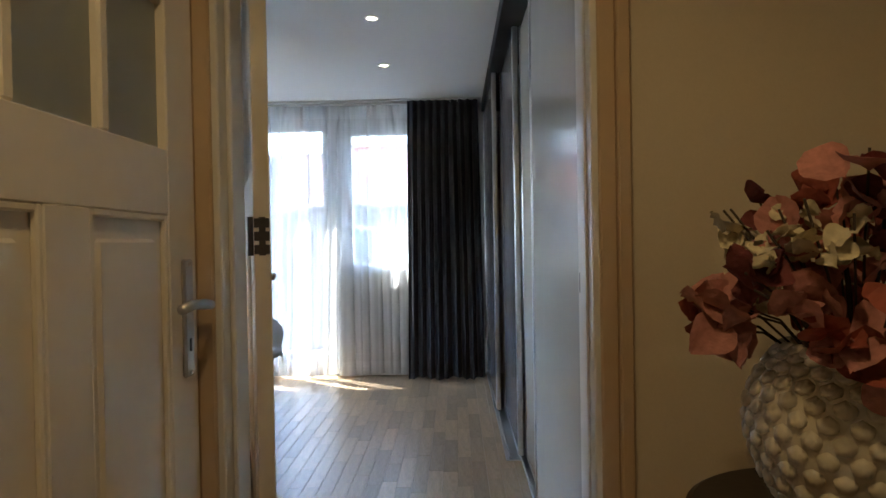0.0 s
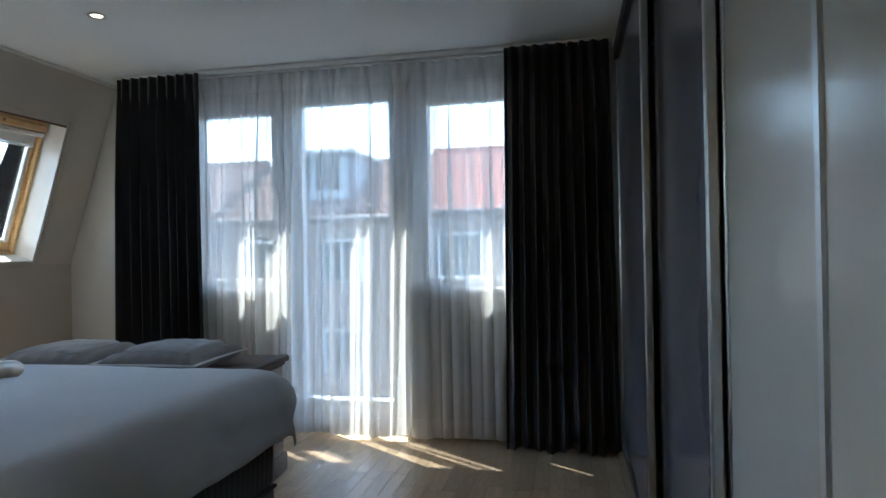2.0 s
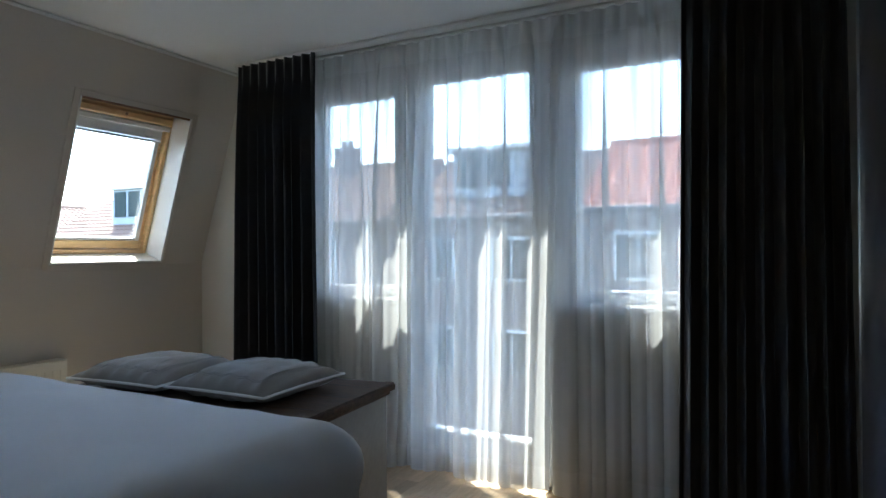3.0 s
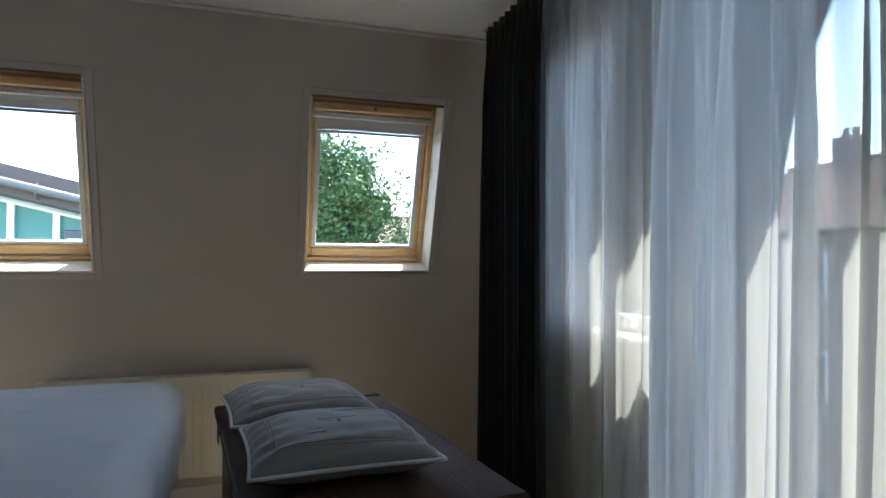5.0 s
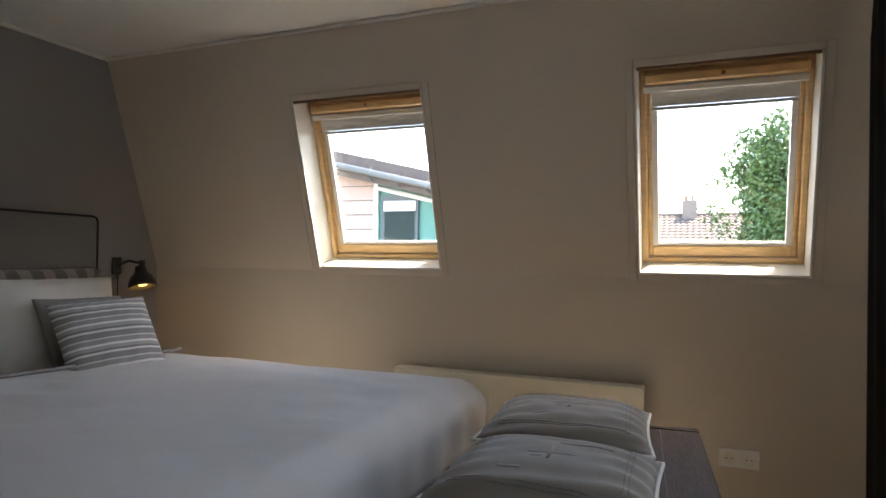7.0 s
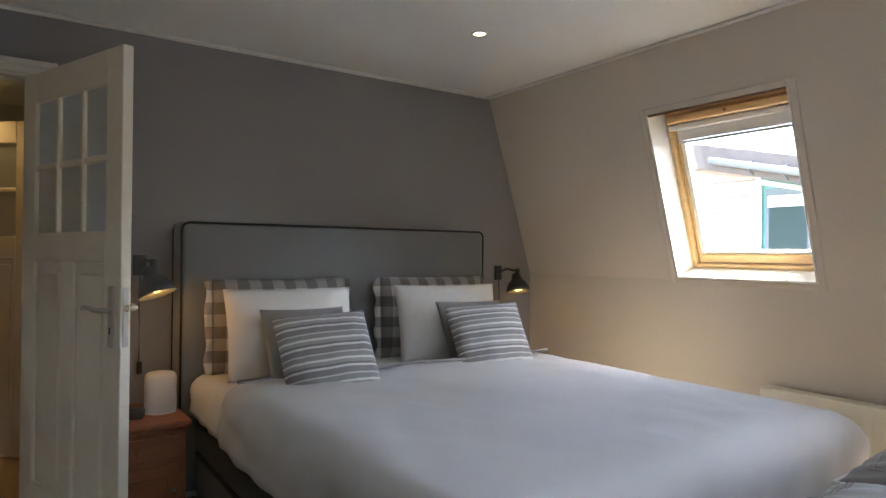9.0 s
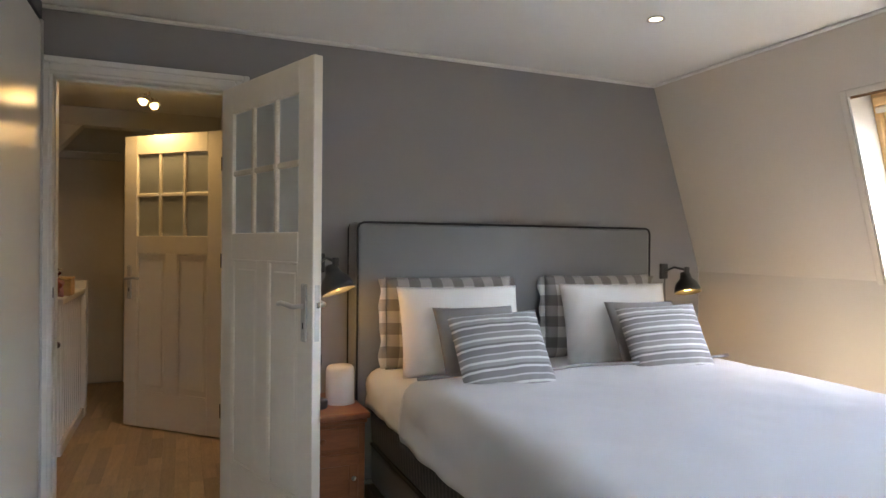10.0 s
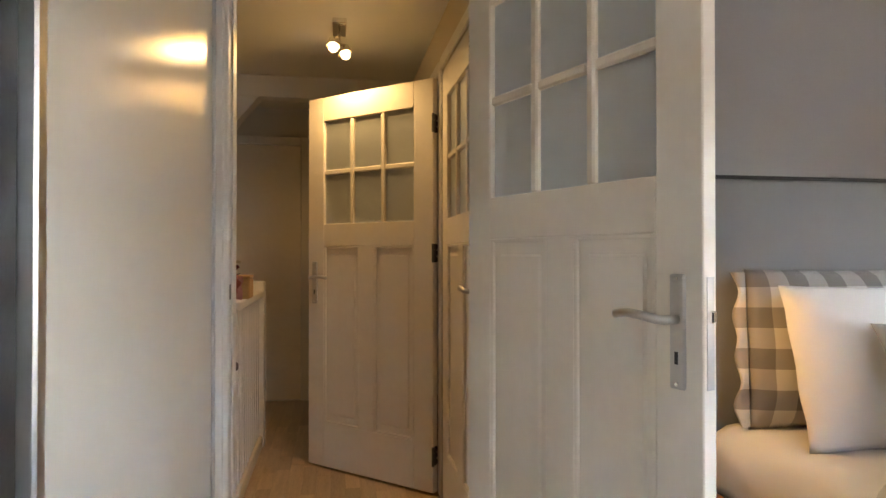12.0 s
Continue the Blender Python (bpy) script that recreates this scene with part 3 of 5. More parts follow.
part("top_track", box((X_REAR - 0.01, W0, 2.256), (X_FRONT + 0.16, W0 + 0.348, Z_CEIL - 0.003), 0.003), M_black, wardrobe, "dark top track")
for a in (0.004, 0.064, 0.126):
    part("track_rail", box((X_FRONT + a, 3.27 if a < 0.05 else W0 + 0.01, 0.0085), (X_FRONT + a + 0.006, W1, 0.024), 0.002), M_alu, wardrobe)
part("track_base", box((X_FRONT - 0.012, 3.27, 0.0), (X_FRONT + 0.15, W1, 0.008)), M_alu, wardrobe, "aluminium floor track")
part("track_base", box((X_FRONT + 0.066, W0 + 0.005, 0.0), (X_FRONT + 0.15, 3.268, 0.008)), M_alu, wardrobe, "aluminium floor track")
sliding_panel(wardrobe, 4.14, W1 - 0.01, X_FRONT, M_ward_dark, "dark grey lacquered sliding door")
sliding_panel(wardrobe, 3.255, 4.18, X_FRONT + 0.055, M_ward_dark, "dark grey lacquered sliding door")
sliding_panel(wardrobe, 2.555, 3.275, X_FRONT + 0.093, M_ward_white, "white lacquered sliding door")
sliding_panel(wardrobe, W0 + 0.005, 2.575, X_FRONT + 0.058, M_ward_white, "white lacquered sliding door")
# black strip on the door face stands in for the shadow gap between doors
part("shadow_gap", box((X_FRONT + 0.072, 2.5765, 0.04), (X_FRONT + 0.086, 2.625, 2.24), 0.001), M_black, wardrobe, "black strip painting in the shadow gap between sliding doors")


# ---- curtains ----
def drape(name, x0, x1, y, z0, z1, folds, depth, mat, label, category, seed, pleat=0.08, solid=0.0, lean=0.0, hem=None, group="", loose=0.25):
    rnd = random.Random(seed)
    nx, nz = int(folds * 12), 36
    phase = [rnd.uniform(-0.9, 0.9) for _ in range(int(folds) + 3)]
    amp = [rnd.uniform(0.45, 1.15) for _ in range(int(folds) + 3)]
    bm, grid = bmesh.new(), []
    for j in range(nz + 1):
        v = j / nz
        z = z1 + (z0 - z1) * v
        row = []
        for i in range(nx + 1):
            u = i / nx
            f = u * folds
            k = int(f)
            a = amp[k] * (1 - (f - k)) + amp[k + 1] * (f - k)
            ph = (phase[k] * (1 - (f - k)) + phase[k + 1] * (f - k)) * min(1, v * 2.5 + 0.15)
            w = math.sin(2 * math.pi * f + ph)
            w = math.copysign(abs(w) ** 0.75, w)
            dep = depth * a * (0.35 + 0.65 * min(1, v / pleat / 2))
            if v < pleat:
                dep *= 0.75 + 0.25 * math.cos(v / pleat * math.pi * 2)
            sway = loose * depth * math.sin(7.3 * u + 2.1 * v + seed) * v
            row.append(bm.verts.new((x0 + (x1 - x0) * u + 0.35 * dep * math.sin(4 * math.pi * f + ph) * 0.5 + lean * v * (u - 0.5), y + dep * w + sway, z + 0.012 * math.sin(5 * u * folds / 3 + seed) * (1 if j == nz else 0))))
        grid.append(row)
    for j in range(nz):
        for i in range(nx):
            bm.faces.new((grid[j][i], grid[j][i + 1], grid[j + 1][i + 1], grid[j + 1][i]))
    root = thing(name, pose(0, 0, 0), label, category, group)
    c = part("cloth", bm, mat, root, smooth=True, solid=solid)
    if hem:
        c.data.materials.append(hem)
        for pl in c.data.polygons:
            zc = pl.center.z
            if zc < z0 + 0.10 or zc > z1 - 0.09:
                pl.material_index = 1
    for k in range(int(folds)):
        x = x0 + (x1 - x0) * (k + 0.5) / folds
        part("hook", tube((x, y, z1 - 0.02), (x, y, z1 + 0.014), 0.0025, n=6), M_plastic_white, root)
    return root


drape("curtain", -1.955, -1.365, 5.215, 0.012, Z_CEIL - 0.014, 9, 0.045, M_curtain, "charcoal pleated curtain hanging to the floor, drawn aside", "curtain", 3, solid=0.004, group="window curtains", lean=0.05)
drape("curtain", 0.585, 1.165, 5.215, 0.012, Z_CEIL - 0.014, 9, 0.045, M_curtain, "charcoal pleated curtain hanging to the floor beside the wardrobe", "curtain", 5, solid=0.004, group="window curtains", lean=0.06)


def voile(x0, x1, y, z0, z1, label, seed, gap=0.0):
    """A sheer sheet with uneven soft folds, gathered under a pleated heading."""
    r = random.Random(seed)
    waves = [(r.uniform(3.0, 5.0), 0.030, r.uniform(0, 6)), (r.uniform(6.5, 8.5), 0.020, r.uniform(0, 6)), (r.uniform(11, 13), 0.014, r.uniform(0, 6)), (r.uniform(19, 23), 0.009, r.uniform(0, 6))]
    nx, nz = int((x1 - x0) * 260), 40
    bm, grid = bmesh.new(), []
    for j in range(nz + 1):
        v = j / nz
        row = []
        for i in range(nx + 1):
            x = x0 + (x1 - x0) * i / nx
            grow = 0.35 + 0.65 * min(1, v / 0.35)
            d = sh = 0.0
            for f, a, p in waves:
                q = 2 * math.pi * f * x + p + 0.9 * math.sin(1.7 * v + p) + 0.5 * math.sin(3.1 * x + p)
                d += a * math.sin(q) * (1 + 0.5 * math.sin(2.3 * x + 3 * p))
                sh += 0.75 * a * math.cos(q)
            top = max(0, 1 - v / 0.07)
            d = d * grow * (1 - 0.8 * top) + 0.010 * top * math.sin(2 * math.pi * 14 * x)
            row.append(bm.verts.new((x + sh * grow * (1 - top) - gap * v * (x - x0) / (x1 - x0), y + d, z1 + (z0 - z1) * v + (0.008 * math.sin(9 * x + seed) if j == nz else 0))))
        grid.append(row)
    for j in range(nz):
        for i in range(nx):
            bm.faces.new((grid[j][i], grid[j][i + 1], grid[j + 1][i + 1], grid[j + 1][i]))
    root = thing("voile_curtain", pose(0, 0, 0), label, "voile curtain", "voile curtains")
    c = part("cloth", bm, M_sheer, root, smooth=True)
    c.data.materials.append(M_sheer_hem)
    for pl in c.data.polygons:
        if pl.center.z < z0 + 0.10 or pl.center.z > z1 - 0.09:
            pl.material_index = 1
    return root


voile(-1.68, 0.06, 5.325, 0.03, Z_CEIL - 0.02, "sheer white voile curtain drawn across the balcony door", 7, 0.075)
voile(0.0, 0.84, 5.335, 0.025, Z_CEIL - 0.02, "sheer white voile curtain drawn across the side window", 11, 0.0)
rail = thing("curtain_rail", pose(0, 0, 0), "slim white double curtain rail on the ceiling", "curtain rail")
for y in (5.215, 5.33):
    part("rail", box((-1.98, y - 0.011, Z_CEIL - 0.016), (1.19, y + 0.011, Z_CEIL - 0.001), 0.003), M_plastic_white, rail)


# ---- cushions and pillows ----
def pad(width, height, thick, pinch=0.07, power=2.6, wrinkle=0.009, seed=0, n=26):
    bm = bmesh.new()
    sides = []
    for s in (1, -1):
        g = []
        for j in range(n + 1):
            row = []
            for i in range(n + 1):
                u, v = 2 * i / n - 1, 2 * j / n - 1
                t = max(0, (1 - abs(u) ** power)) ** 0.6 * max(0, (1 - abs(v) ** power)) ** 0.6
                x = u * width / 2 * (1 - pinch * (1 - v * v) * abs(u) ** 3)
                z = height / 2 + v * height / 2 * (1 - pinch * (1 - u * u) * abs(v) ** 3)
                w = noise.noise(Vector((x * 9 + seed, z * 9, s * 3.0))) * wrinkle * (0.3 + t) + wrinkle * 0.6 * math.sin(22 * u + 9 * v + seed) * (1 - t) * t * 2
                y = -s * (thick / 2 * t + w * (1 if t > 0 else 0))
                row.append((x, y, z))
            g.append(row)
        sides.append(g)
    made = {}

    def vert(s, i, j):
        edge = i in (0, n) or j in (0, n)
        key = (0 if edge else s, i, j)
        if key not in made:
            x, y, z = sides[s][j][i]
            made[key] = bm.verts.new((x, 0 if edge else y, z))
        return made[key]

    for s in (0, 1):
        for j in range(n):
            for i in range(n):
                bm.faces.new((vert(s, i, j), vert(s, i + 1, j), vert(s, i + 1, j + 1), vert(s, i, j + 1)))
    rim = [(x, 0, z) for x, _, z in [sides[0][0][i] for i in range(n)] + [sides[0][j][n] for j in range(n)] + [sides[0][n][n - i] for i in range(n)] + [sides[0][n - j][0] for j in range(n)]]
    return bm, rim


def cushion(name, m, size, mat, label, category, group="", piping=None, seed=0, flange=0.0, pinch=0.10):
    root = thing(name, m, label, category, group)
    bm, rim = pad(*size, seed=seed, pinch=pinch)
    c = part("cover", bm, mat, root, smooth=True)
    if piping:
        part("piping", cord(rim, 0.0055, 6, True), piping, root, smooth=True)
    return root


# ---- bed ----
BX0, BX1, BY0, BY1 = -1.86, -0.145, 1.685, 3.80
bed = thing("bed", pose(0, 0, 0), "grey upholstered box-spring double bed with tall headboard", "bed")
hb = part("headboard", box((-1.905, Y_BACK + 0.03, 0.10), (-0.09, 1.675, 1.395), 0.025, seg=3), M_head, bed, "tall grey fabric headboard", smooth=True)
for y in (1.674, Y_BACK + 0.04):
    zt, xa, xb, r = 1.393, -1.903, -0.092, 0.03
    pts = [(xa, y, 0.12), (xa, y, zt - r), (xa + r * 0.3, y, zt - r * 0.3), (xa + r, y, zt), (xb - r, y, zt), (xb - r * 0.3, y, zt - r * 0.3), (xb, y, zt - r), (xb, y, 0.12)]
    part("piping", cord(pts, 0.006, 8), M_piping, hb, "black piping", smooth=True)
part("base", box((BX0 + 0.02, BY0, 0.10), (BX1 - 0.02, BY1 - 0.01, 0.285), 0.012, seg=2), M_base, bed, "dark grey box-spring base")
part("base_piping", box((BX0 + 0.012, BY0, 0.283), (BX1 - 0.012, BY1 - 0.004, 0.297), 0.005), M_piping, bed, "black piping line")


def ribbed_block(x0, x1, y0, y1, z0, z1, pitch=0.034, depth=0.010):
    """A mattress side with upright quilted ribs."""
    bm, ring = bmesh.new(), []
    n = 4

    def side(ax, ay, bx, by, nx, ny):
        length = math.hypot(bx - ax, by - ay)
        k = int(length / pitch) * n
        return [(ax + (bx - ax) * i / k, ay + (by - ay) * i / k, abs(math.sin(math.pi * i / n)) * depth, nx, ny) for i in range(k)]

    path = side(x1, y0, x1, y1, 1, 0) + side(x1, y1, x0, y1, 0, 1) + side(x0, y1, x0, y0, -1, 0) + side(x0, y0, x1, y0, 0, -1)
    levels = [(z0, -0.012), (z0 + 0.02, 0.0), ((z0 + z1) / 2, 0.006), (z1 - 0.02, 0.0), (z1, -0.02)]
    for z, o in levels:
        ring.append([bm.verts.new((x + nx * (d + o), y + ny * (d + o), z)) for x, y, d, nx, ny in path])
    for a, b in zip(ring, ring[1:]):
        for i in range(len(path)):
            bm.faces.new((a[i], a[(i + 1) % len(path)], b[(i + 1) % len(path)], b[i]))
    bm.faces.new(ring[-1]), bm.faces.new(ring[0])
    return bm


part("mattress", ribbed_block(BX0 + 0.02, BX1 - 0.025, BY0 + 0.01, BY1 - 0.02, 0.298, 0.545), M_base, bed, "dark grey ribbed mattress side", smooth=True)
for x in (BX0 + 0.14, BX1 - 0.12):
    for y in (BY0 + 0.12, BY1 - 0.12):
        part("leg", lathe([(0.0, 0.0), (0.02, 0.0), (0.021, 0.012), (0.013, 0.022), (0.014, 0.10), (0.0, 0.10)], 16, centre=(x, y, 0)), M_steel, bed, "small steel bed leg", smooth=True)


def cover(x0, x1, y0, y1, z_top, z_side, radius, seed, bulge, mat, name, label, category, foot_drop=None, head_open=True, wr=0.010):
    """A sheet or duvet lying on the bed and hanging over its sides."""
    bm, grid = bmesh.new(), []
    drop = z_top - z_side
    nx, ny = 72, 80
    w, l = x1 - x0, y1 - y0
    tot_w = w + 2 * drop * 0.92
    fd = foot_drop if foot_drop is not None else drop
    tot_l = l + fd * 0.92

    def fold(s, size, hang):
        """Position along a section that runs flat for size and bends down past it."""
        if s <= size - radius:
            return s, 0.0
        a = (s - size + radius) / radius
        if a < math.pi / 2:
            return size - radius + radius * math.sin(a), radius * (1 - math.cos(a))
        return size, radius + (s - size + radius - radius * math.pi / 2)

    for j in range(ny + 1):
        row = []
        sy = tot_l * j / ny
        yy, dy = fold(sy, l, fd)
        for i in range(nx + 1):
            sx = tot_w * (i / nx - 0.5)
            ax, dx = fold(abs(sx), w / 2, drop)
            x = (x0 + x1) / 2 + math.copysign(ax, sx)
            y = y0 + yy
            u = (x - x0) / w
            fall = max(dx, dy) + 0.25 * min(dx, dy)
            z = z_top - fall
            edge = min(1, min(u, 1 - u) * 6) * min(1, (y1 - y) * 5 + 0.2)
            n1 = noise.noise(Vector((x * 2.2, y * 2.2, seed))) * bulge + noise.noise(Vector((x * 6, y * 5, seed + 4))) * wr + abs(noise.noise(Vector((x * 9 + y * 4, y * 6 - x * 3, seed + 9)))) * wr * 0.8
            z += n1 * (0.35 + 0.65 * edge)
            side = noise.noise(Vector((y * 7, z * 4, seed + 2))) * 0.016
            if dx > 0.01:
                x += math.copysign(side + 0.012 * math.sin(z * 20 + y * 3), sx)
            if dy > 0.01:
                y += noise.noise(Vector((x * 7, z * 4, seed + 3))) * 0.02
            if not head_open and j == 0:
                z -= 0.05
            row.append(bm.verts.new((x, y, z)))
        grid.append(row)
    for j in range(ny):
        for i in range(nx):
            bm.faces.new((grid[j][i], grid[j][i + 1], grid[j + 1][i + 1], grid[j + 1][i]))
    root = thing(name, pose(0, 0, 0), label, category)
    part("cloth", bm, mat, root, smooth=True, solid=0.012)
    return root, grid


cover(BX0 + 0.0, BX1 - 0.0, BY0 + 0.005, BY1 - 0.05, 0.66, 0.50, 0.07, 1, 0.006, M_linen, "fitted_sheet", "white cotton sheet drawn over the mattress", "bed sheet", foot_drop=0.1)
duvet, _ = cover(BX0 - 0.012, BX1 + 0.012, 2.26, BY1 + 0.07, 0.72, 0.50, 0.10, 6, 0.010, M_duvet, "duvet", "pale cotton duvet smoothed over the whole bed", "duvet", foot_drop=0.22, wr=0.009)
# grey piped border near the head end of the duvet
pts = []
for i in range(60):
    x = BX0 + 0.02 + (BX1 - BX0 - 0.04) * i / 59
    pts.append((x, 2.33 + 0.012 * math.sin(i * 0.35), 0.738 + noise.noise(Vector((x * 2.2, 2.33 * 2.2, 6))) * 0.010 * 0.9 + 0.003))
part("border_band", cord(pts, 0.008, 6), M_grey_cotton, duvet, "narrow grey border on the duvet", smooth=True)


def frill(height, reach, side, seed):
    """A limp cloth edge along one upright side of a pillow."""
    bm, g = bmesh.new(), []
    for j in range(25):
        v = j / 24
        g.append([bm.verts.new((side * reach * a * (0.86 + 0.14 * math.sin(13 * v + seed)), 0.014 * math.sin(21 * v + 2 * a + seed) * a + 0.005 * d, 0.01 + v * (height - 0.02))) for a, d in ((0, 1), (0.5, 1), (1, 1), (1, -1), (0.5, -1), (0, -1))])
    for a, b in zip(g, g[1:]):
        for i in range(5):
            bm.faces.new((a[i], a[i + 1], b[i + 1], b[i]))
    return bm


M_check = banded("grey_white_check", 0, [(0.78, 0.76, 0.73), (0.40, 0.38, 0.365)], [0.0, 0.5], repeat=0.115, check=2)
M_stripe = banded("grey_white_stripe", 2, [(0.25, 0.245, 0.242), (0.70, 0.69, 0.67), (0.20, 0.195, 0.19), (0.36, 0.352, 0.345), (0.72, 0.71, 0.69), (0.30, 0.292, 0.288), (0.62, 0.61, 0.60)], [0.0, 0.26, 0.36, 0.46, 0.62, 0.72, 0.93], repeat=0.098)
for x, k, turn in ((-0.56, 0, -3), (-1.475, 9, -9)):
    pillow_check = cushion("pillow", pose(x, 1.765, 0.668, 3, 0, turn * 0.3), (0.70, 0.455, 0.16), M_check, "grey and white checked pillow leaning on the headboard", "pillow", "bed pillows", seed=k + 1, pinch=0.03)
    for side in (-1, 1):
        part("flange", frill(0.455, 0.035, side, k), M_check, pillow_check, "soft checked edge flange", smooth=True).matrix_basis = pose(side * 0.345, 0, 0)
    cushion("pillow", pose(x + 0.015, 1.985, 0.662, 16, 0, turn), (0.63, 0.435, 0.22), M_linen, "plump white cotton pillow", "pillow", "bed pillows", seed=k + 2, pinch=0.04)
    cushion("cushion", pose(x + (0.02 if k == 0 else -0.01), 2.245, 0.672, 33, 0, turn), (0.40, 0.385, 0.07), M_grey_cotton, "plain grey cotton cushion", "cushion", "bed cushions", seed=k + 3, pinch=0.04)
    cushion("cushion", pose(x + (0.025 if k == 0 else 0.03), 2.49 if k == 0 else 2.42, 0.652, 34, 3, turn * 1.6), (0.415, 0.405, 0.115), M_stripe, "grey and white striped scatter cushion", "cushion", "bed cushions", seed=k + 4, pinch=0.03)

# ---- wooden chest at the bed's foot, with two cushions ----
CL, CD, CZ = 0.648, 0.34, 0.612
CHEST = pose(-1.18, 4.375, 0, 0, 0, 4.5)
chest = thing("blanket_chest", CHEST, "long dark weathered wooden chest at the bed's foot", "chest")
lid = part("lid", box((-CL, -CD, CZ - 0.03), (CL, CD, CZ), 0.007, seg=2), M_trunk, chest, "worn dark brown wooden lid")
for y in (-0.2, 0.02, 0.21):
    part("board_seam", box((-CL + 0.012, y - 0.0015, CZ + 0.0002), (CL - 0.012, y + 0.0015, CZ + 0.001)), M_black, lid)
for x in (-CL + 0.006, CL - 0.046):
    part("end_batten", box((x, -CD + 0.006, CZ + 0.0003), (x + 0.04, CD - 0.006, CZ + 0.004), 0.0015), M_trunk, lid)
part("body", box((-CL + 0.03, -CD + 0.03, 0.07), (CL - 0.03, CD - 0.03, CZ - 0.032), 0.004), M_trunk_side, chest, "grey-brown painted chest body")
part("plinth", box((-CL + 0.015, -CD + 0.015, 0.0), (CL - 0.015, CD - 0.015, 0.10), 0.008, seg=2), M_trunk_side, chest)
part("lid_moulding", box((-CL + 0.018, -CD + 0.018, CZ - 0.05), (CL - 0.018, CD - 0.018, CZ - 0.031), 0.005), M_trunk, chest)
for x in (-CL + 0.3, CL - 0.3):
    part("hinge", box((x - 0.03, -CD - 0.004, CZ - 0.06), (x + 0.03, -CD, CZ - 0.01)), M_black, chest, "black iron hinge")


def flat_cushion(x, y, turn, seed, tilt=0):
    """A plump square cushion lying flat: piping round its edge, a double stitched frame and a faded print on top."""
    half, thick = 0.25, 0.15
    root = thing("cushion", pose(x, y, CZ + 0.056, 0, tilt, turn), "grey cushion with white piping and a faded print", "cushion", "cushions on the chest")

    def top(u, v):
        t = max(0, 1 - abs(u) ** 2.8) ** 0.55 * max(0, 1 - abs(v) ** 2.8) ** 0.55
        crease = 0.007 * math.sin(19 * u + 3 * v + seed) * (1 - t) * t * 3 + 0.006 * noise.noise(Vector((u * 3 + seed, v * 3, 1.0))) * t
        return thick / 2 * t + crease

    def place(u, v):
        k = 1 - 0.05 * (1 - v * v) * abs(u) ** 3, 1 - 0.05 * (1 - u * u) * abs(v) ** 3
        return u * half * k[0], v * half * k[1]

    n = 36
    bm, made = bmesh.new(), {}
    for s in (1, -1):
        for j in range(n):
            for i in range(n):
                quad = []
                for a, b in ((i, j), (i + 1, j), (i + 1, j + 1), (i, j + 1)):
                    rim = a in (0, n) or b in (0, n)
                    key = (0 if rim else s, a, b)
                    if key not in made:
                        u, v = 2 * a / n - 1, 2 * b / n - 1
                        px, py = place(u, v)
                        made[key] = bm.verts.new((px, py, 0 if rim else s * max(0.001, top(u, v)) * (1 if s > 0 else 0.72)))
                    quad.append(made[key])
                bm.faces.new(quad)
    part("cover", bm, M_cushion_grey, root, smooth=True)
    edge = [(2 * k / 30 - 1, -1) for k in range(30)] + [(1, 2 * k / 30 - 1) for k in range(30)] + [(1 - 2 * k / 30, 1) for k in range(30)] + [(-1, 1 - 2 * k / 30) for k in range(30)]
    part("piping", cord([(*place(u, v), 0.002) for u, v in edge], 0.0055, 6, True), M_cord, root, "white corded piping", smooth=True)
    for d in (0.76, 0.715):
        part("stitched_line", cord([(*place(u * d, v * d), top(u * d, v * d) + 0.0008) for u, v in edge], 0.0013, 5, True), M_print, root, "thin pale stitched frame")
    for a, b, w, h in ((-0.52, 0.30, 0.16, 0.030), (-0.40, 0.30, 0.26, 0.055), (0.02, 0.02, 0.22, 0.016), (0.02, 0.02, 0.016, 0.20), (0.16, -0.10, 0.05, 0.014), (0.46, -0.28, 0.10, 0.02)):
        bm, g = bmesh.new(), []
        for k in range(9):
            v = b + w * (2 * k / 8 - 1)
            g.append([bm.verts.new((*place(u, v), top(u, v) + e)) for u, e in ((a - h, 0.0003), (a - h, 0.0011), (a + h, 0.0011), (a + h, 0.0003))])
        for p, q in zip(g, g[1:]):
            for k in range(3):
                bm.faces.new((p[k], p[k + 1], q[k + 1], q[k]))
        part("print_bar", bm, M_print, root, "faded pale print", smooth=True)
    return root


flat_cushion(-1.485, 4.28, 5, 4)
flat_cushion(-0.955, 4.335, 2, 8)

# ---- bedside: table, speaker, lamps ----
NX0, NX1, NY0, NY1, NZ = -0.075, 0.33, 1.475, 1.915, 0.515
night = thing("bedside_table", pose(0, 0, 0), "small antique orange-brown wooden bedside table", "bedside table")
part("top", box((NX0 - 0.015, NY0, NZ - 0.028), (NX1 + 0.015, NY1 + 0.02, NZ), 0.008, seg=2), M_night, night)
part("top_moulding", box((NX0 - 0.005, NY0 + 0.002, NZ - 0.05), (NX1 + 0.005, NY1 + 0.008, NZ - 0.029), 0.006), M_night, night)
part("body", box((NX0 + 0.002, NY0 + 0.005, 0.06), (NX1 - 0.002, NY1 - 0.014, NZ - 0.051), 0.003), M_night, night)
dr = part("drawer_front", box((NX0 + 0.035, NY1 - 0.0135, NZ - 0.165), (NX1 - 0.035, NY1 + 0.002, NZ - 0.065), 0.006, seg=2), M_night, night)
part("knob", lathe([(0.0, 0.0), (0.006, 0.0), (0.006, 0.01), (0.014, 0.016), (0.012, 0.024), (0.0, 0.026)], 16), M_night, dr, smooth=True).matrix_basis = pose((NX0 + NX1) / 2, NY1 + 0.002, NZ - 0.115, -90)
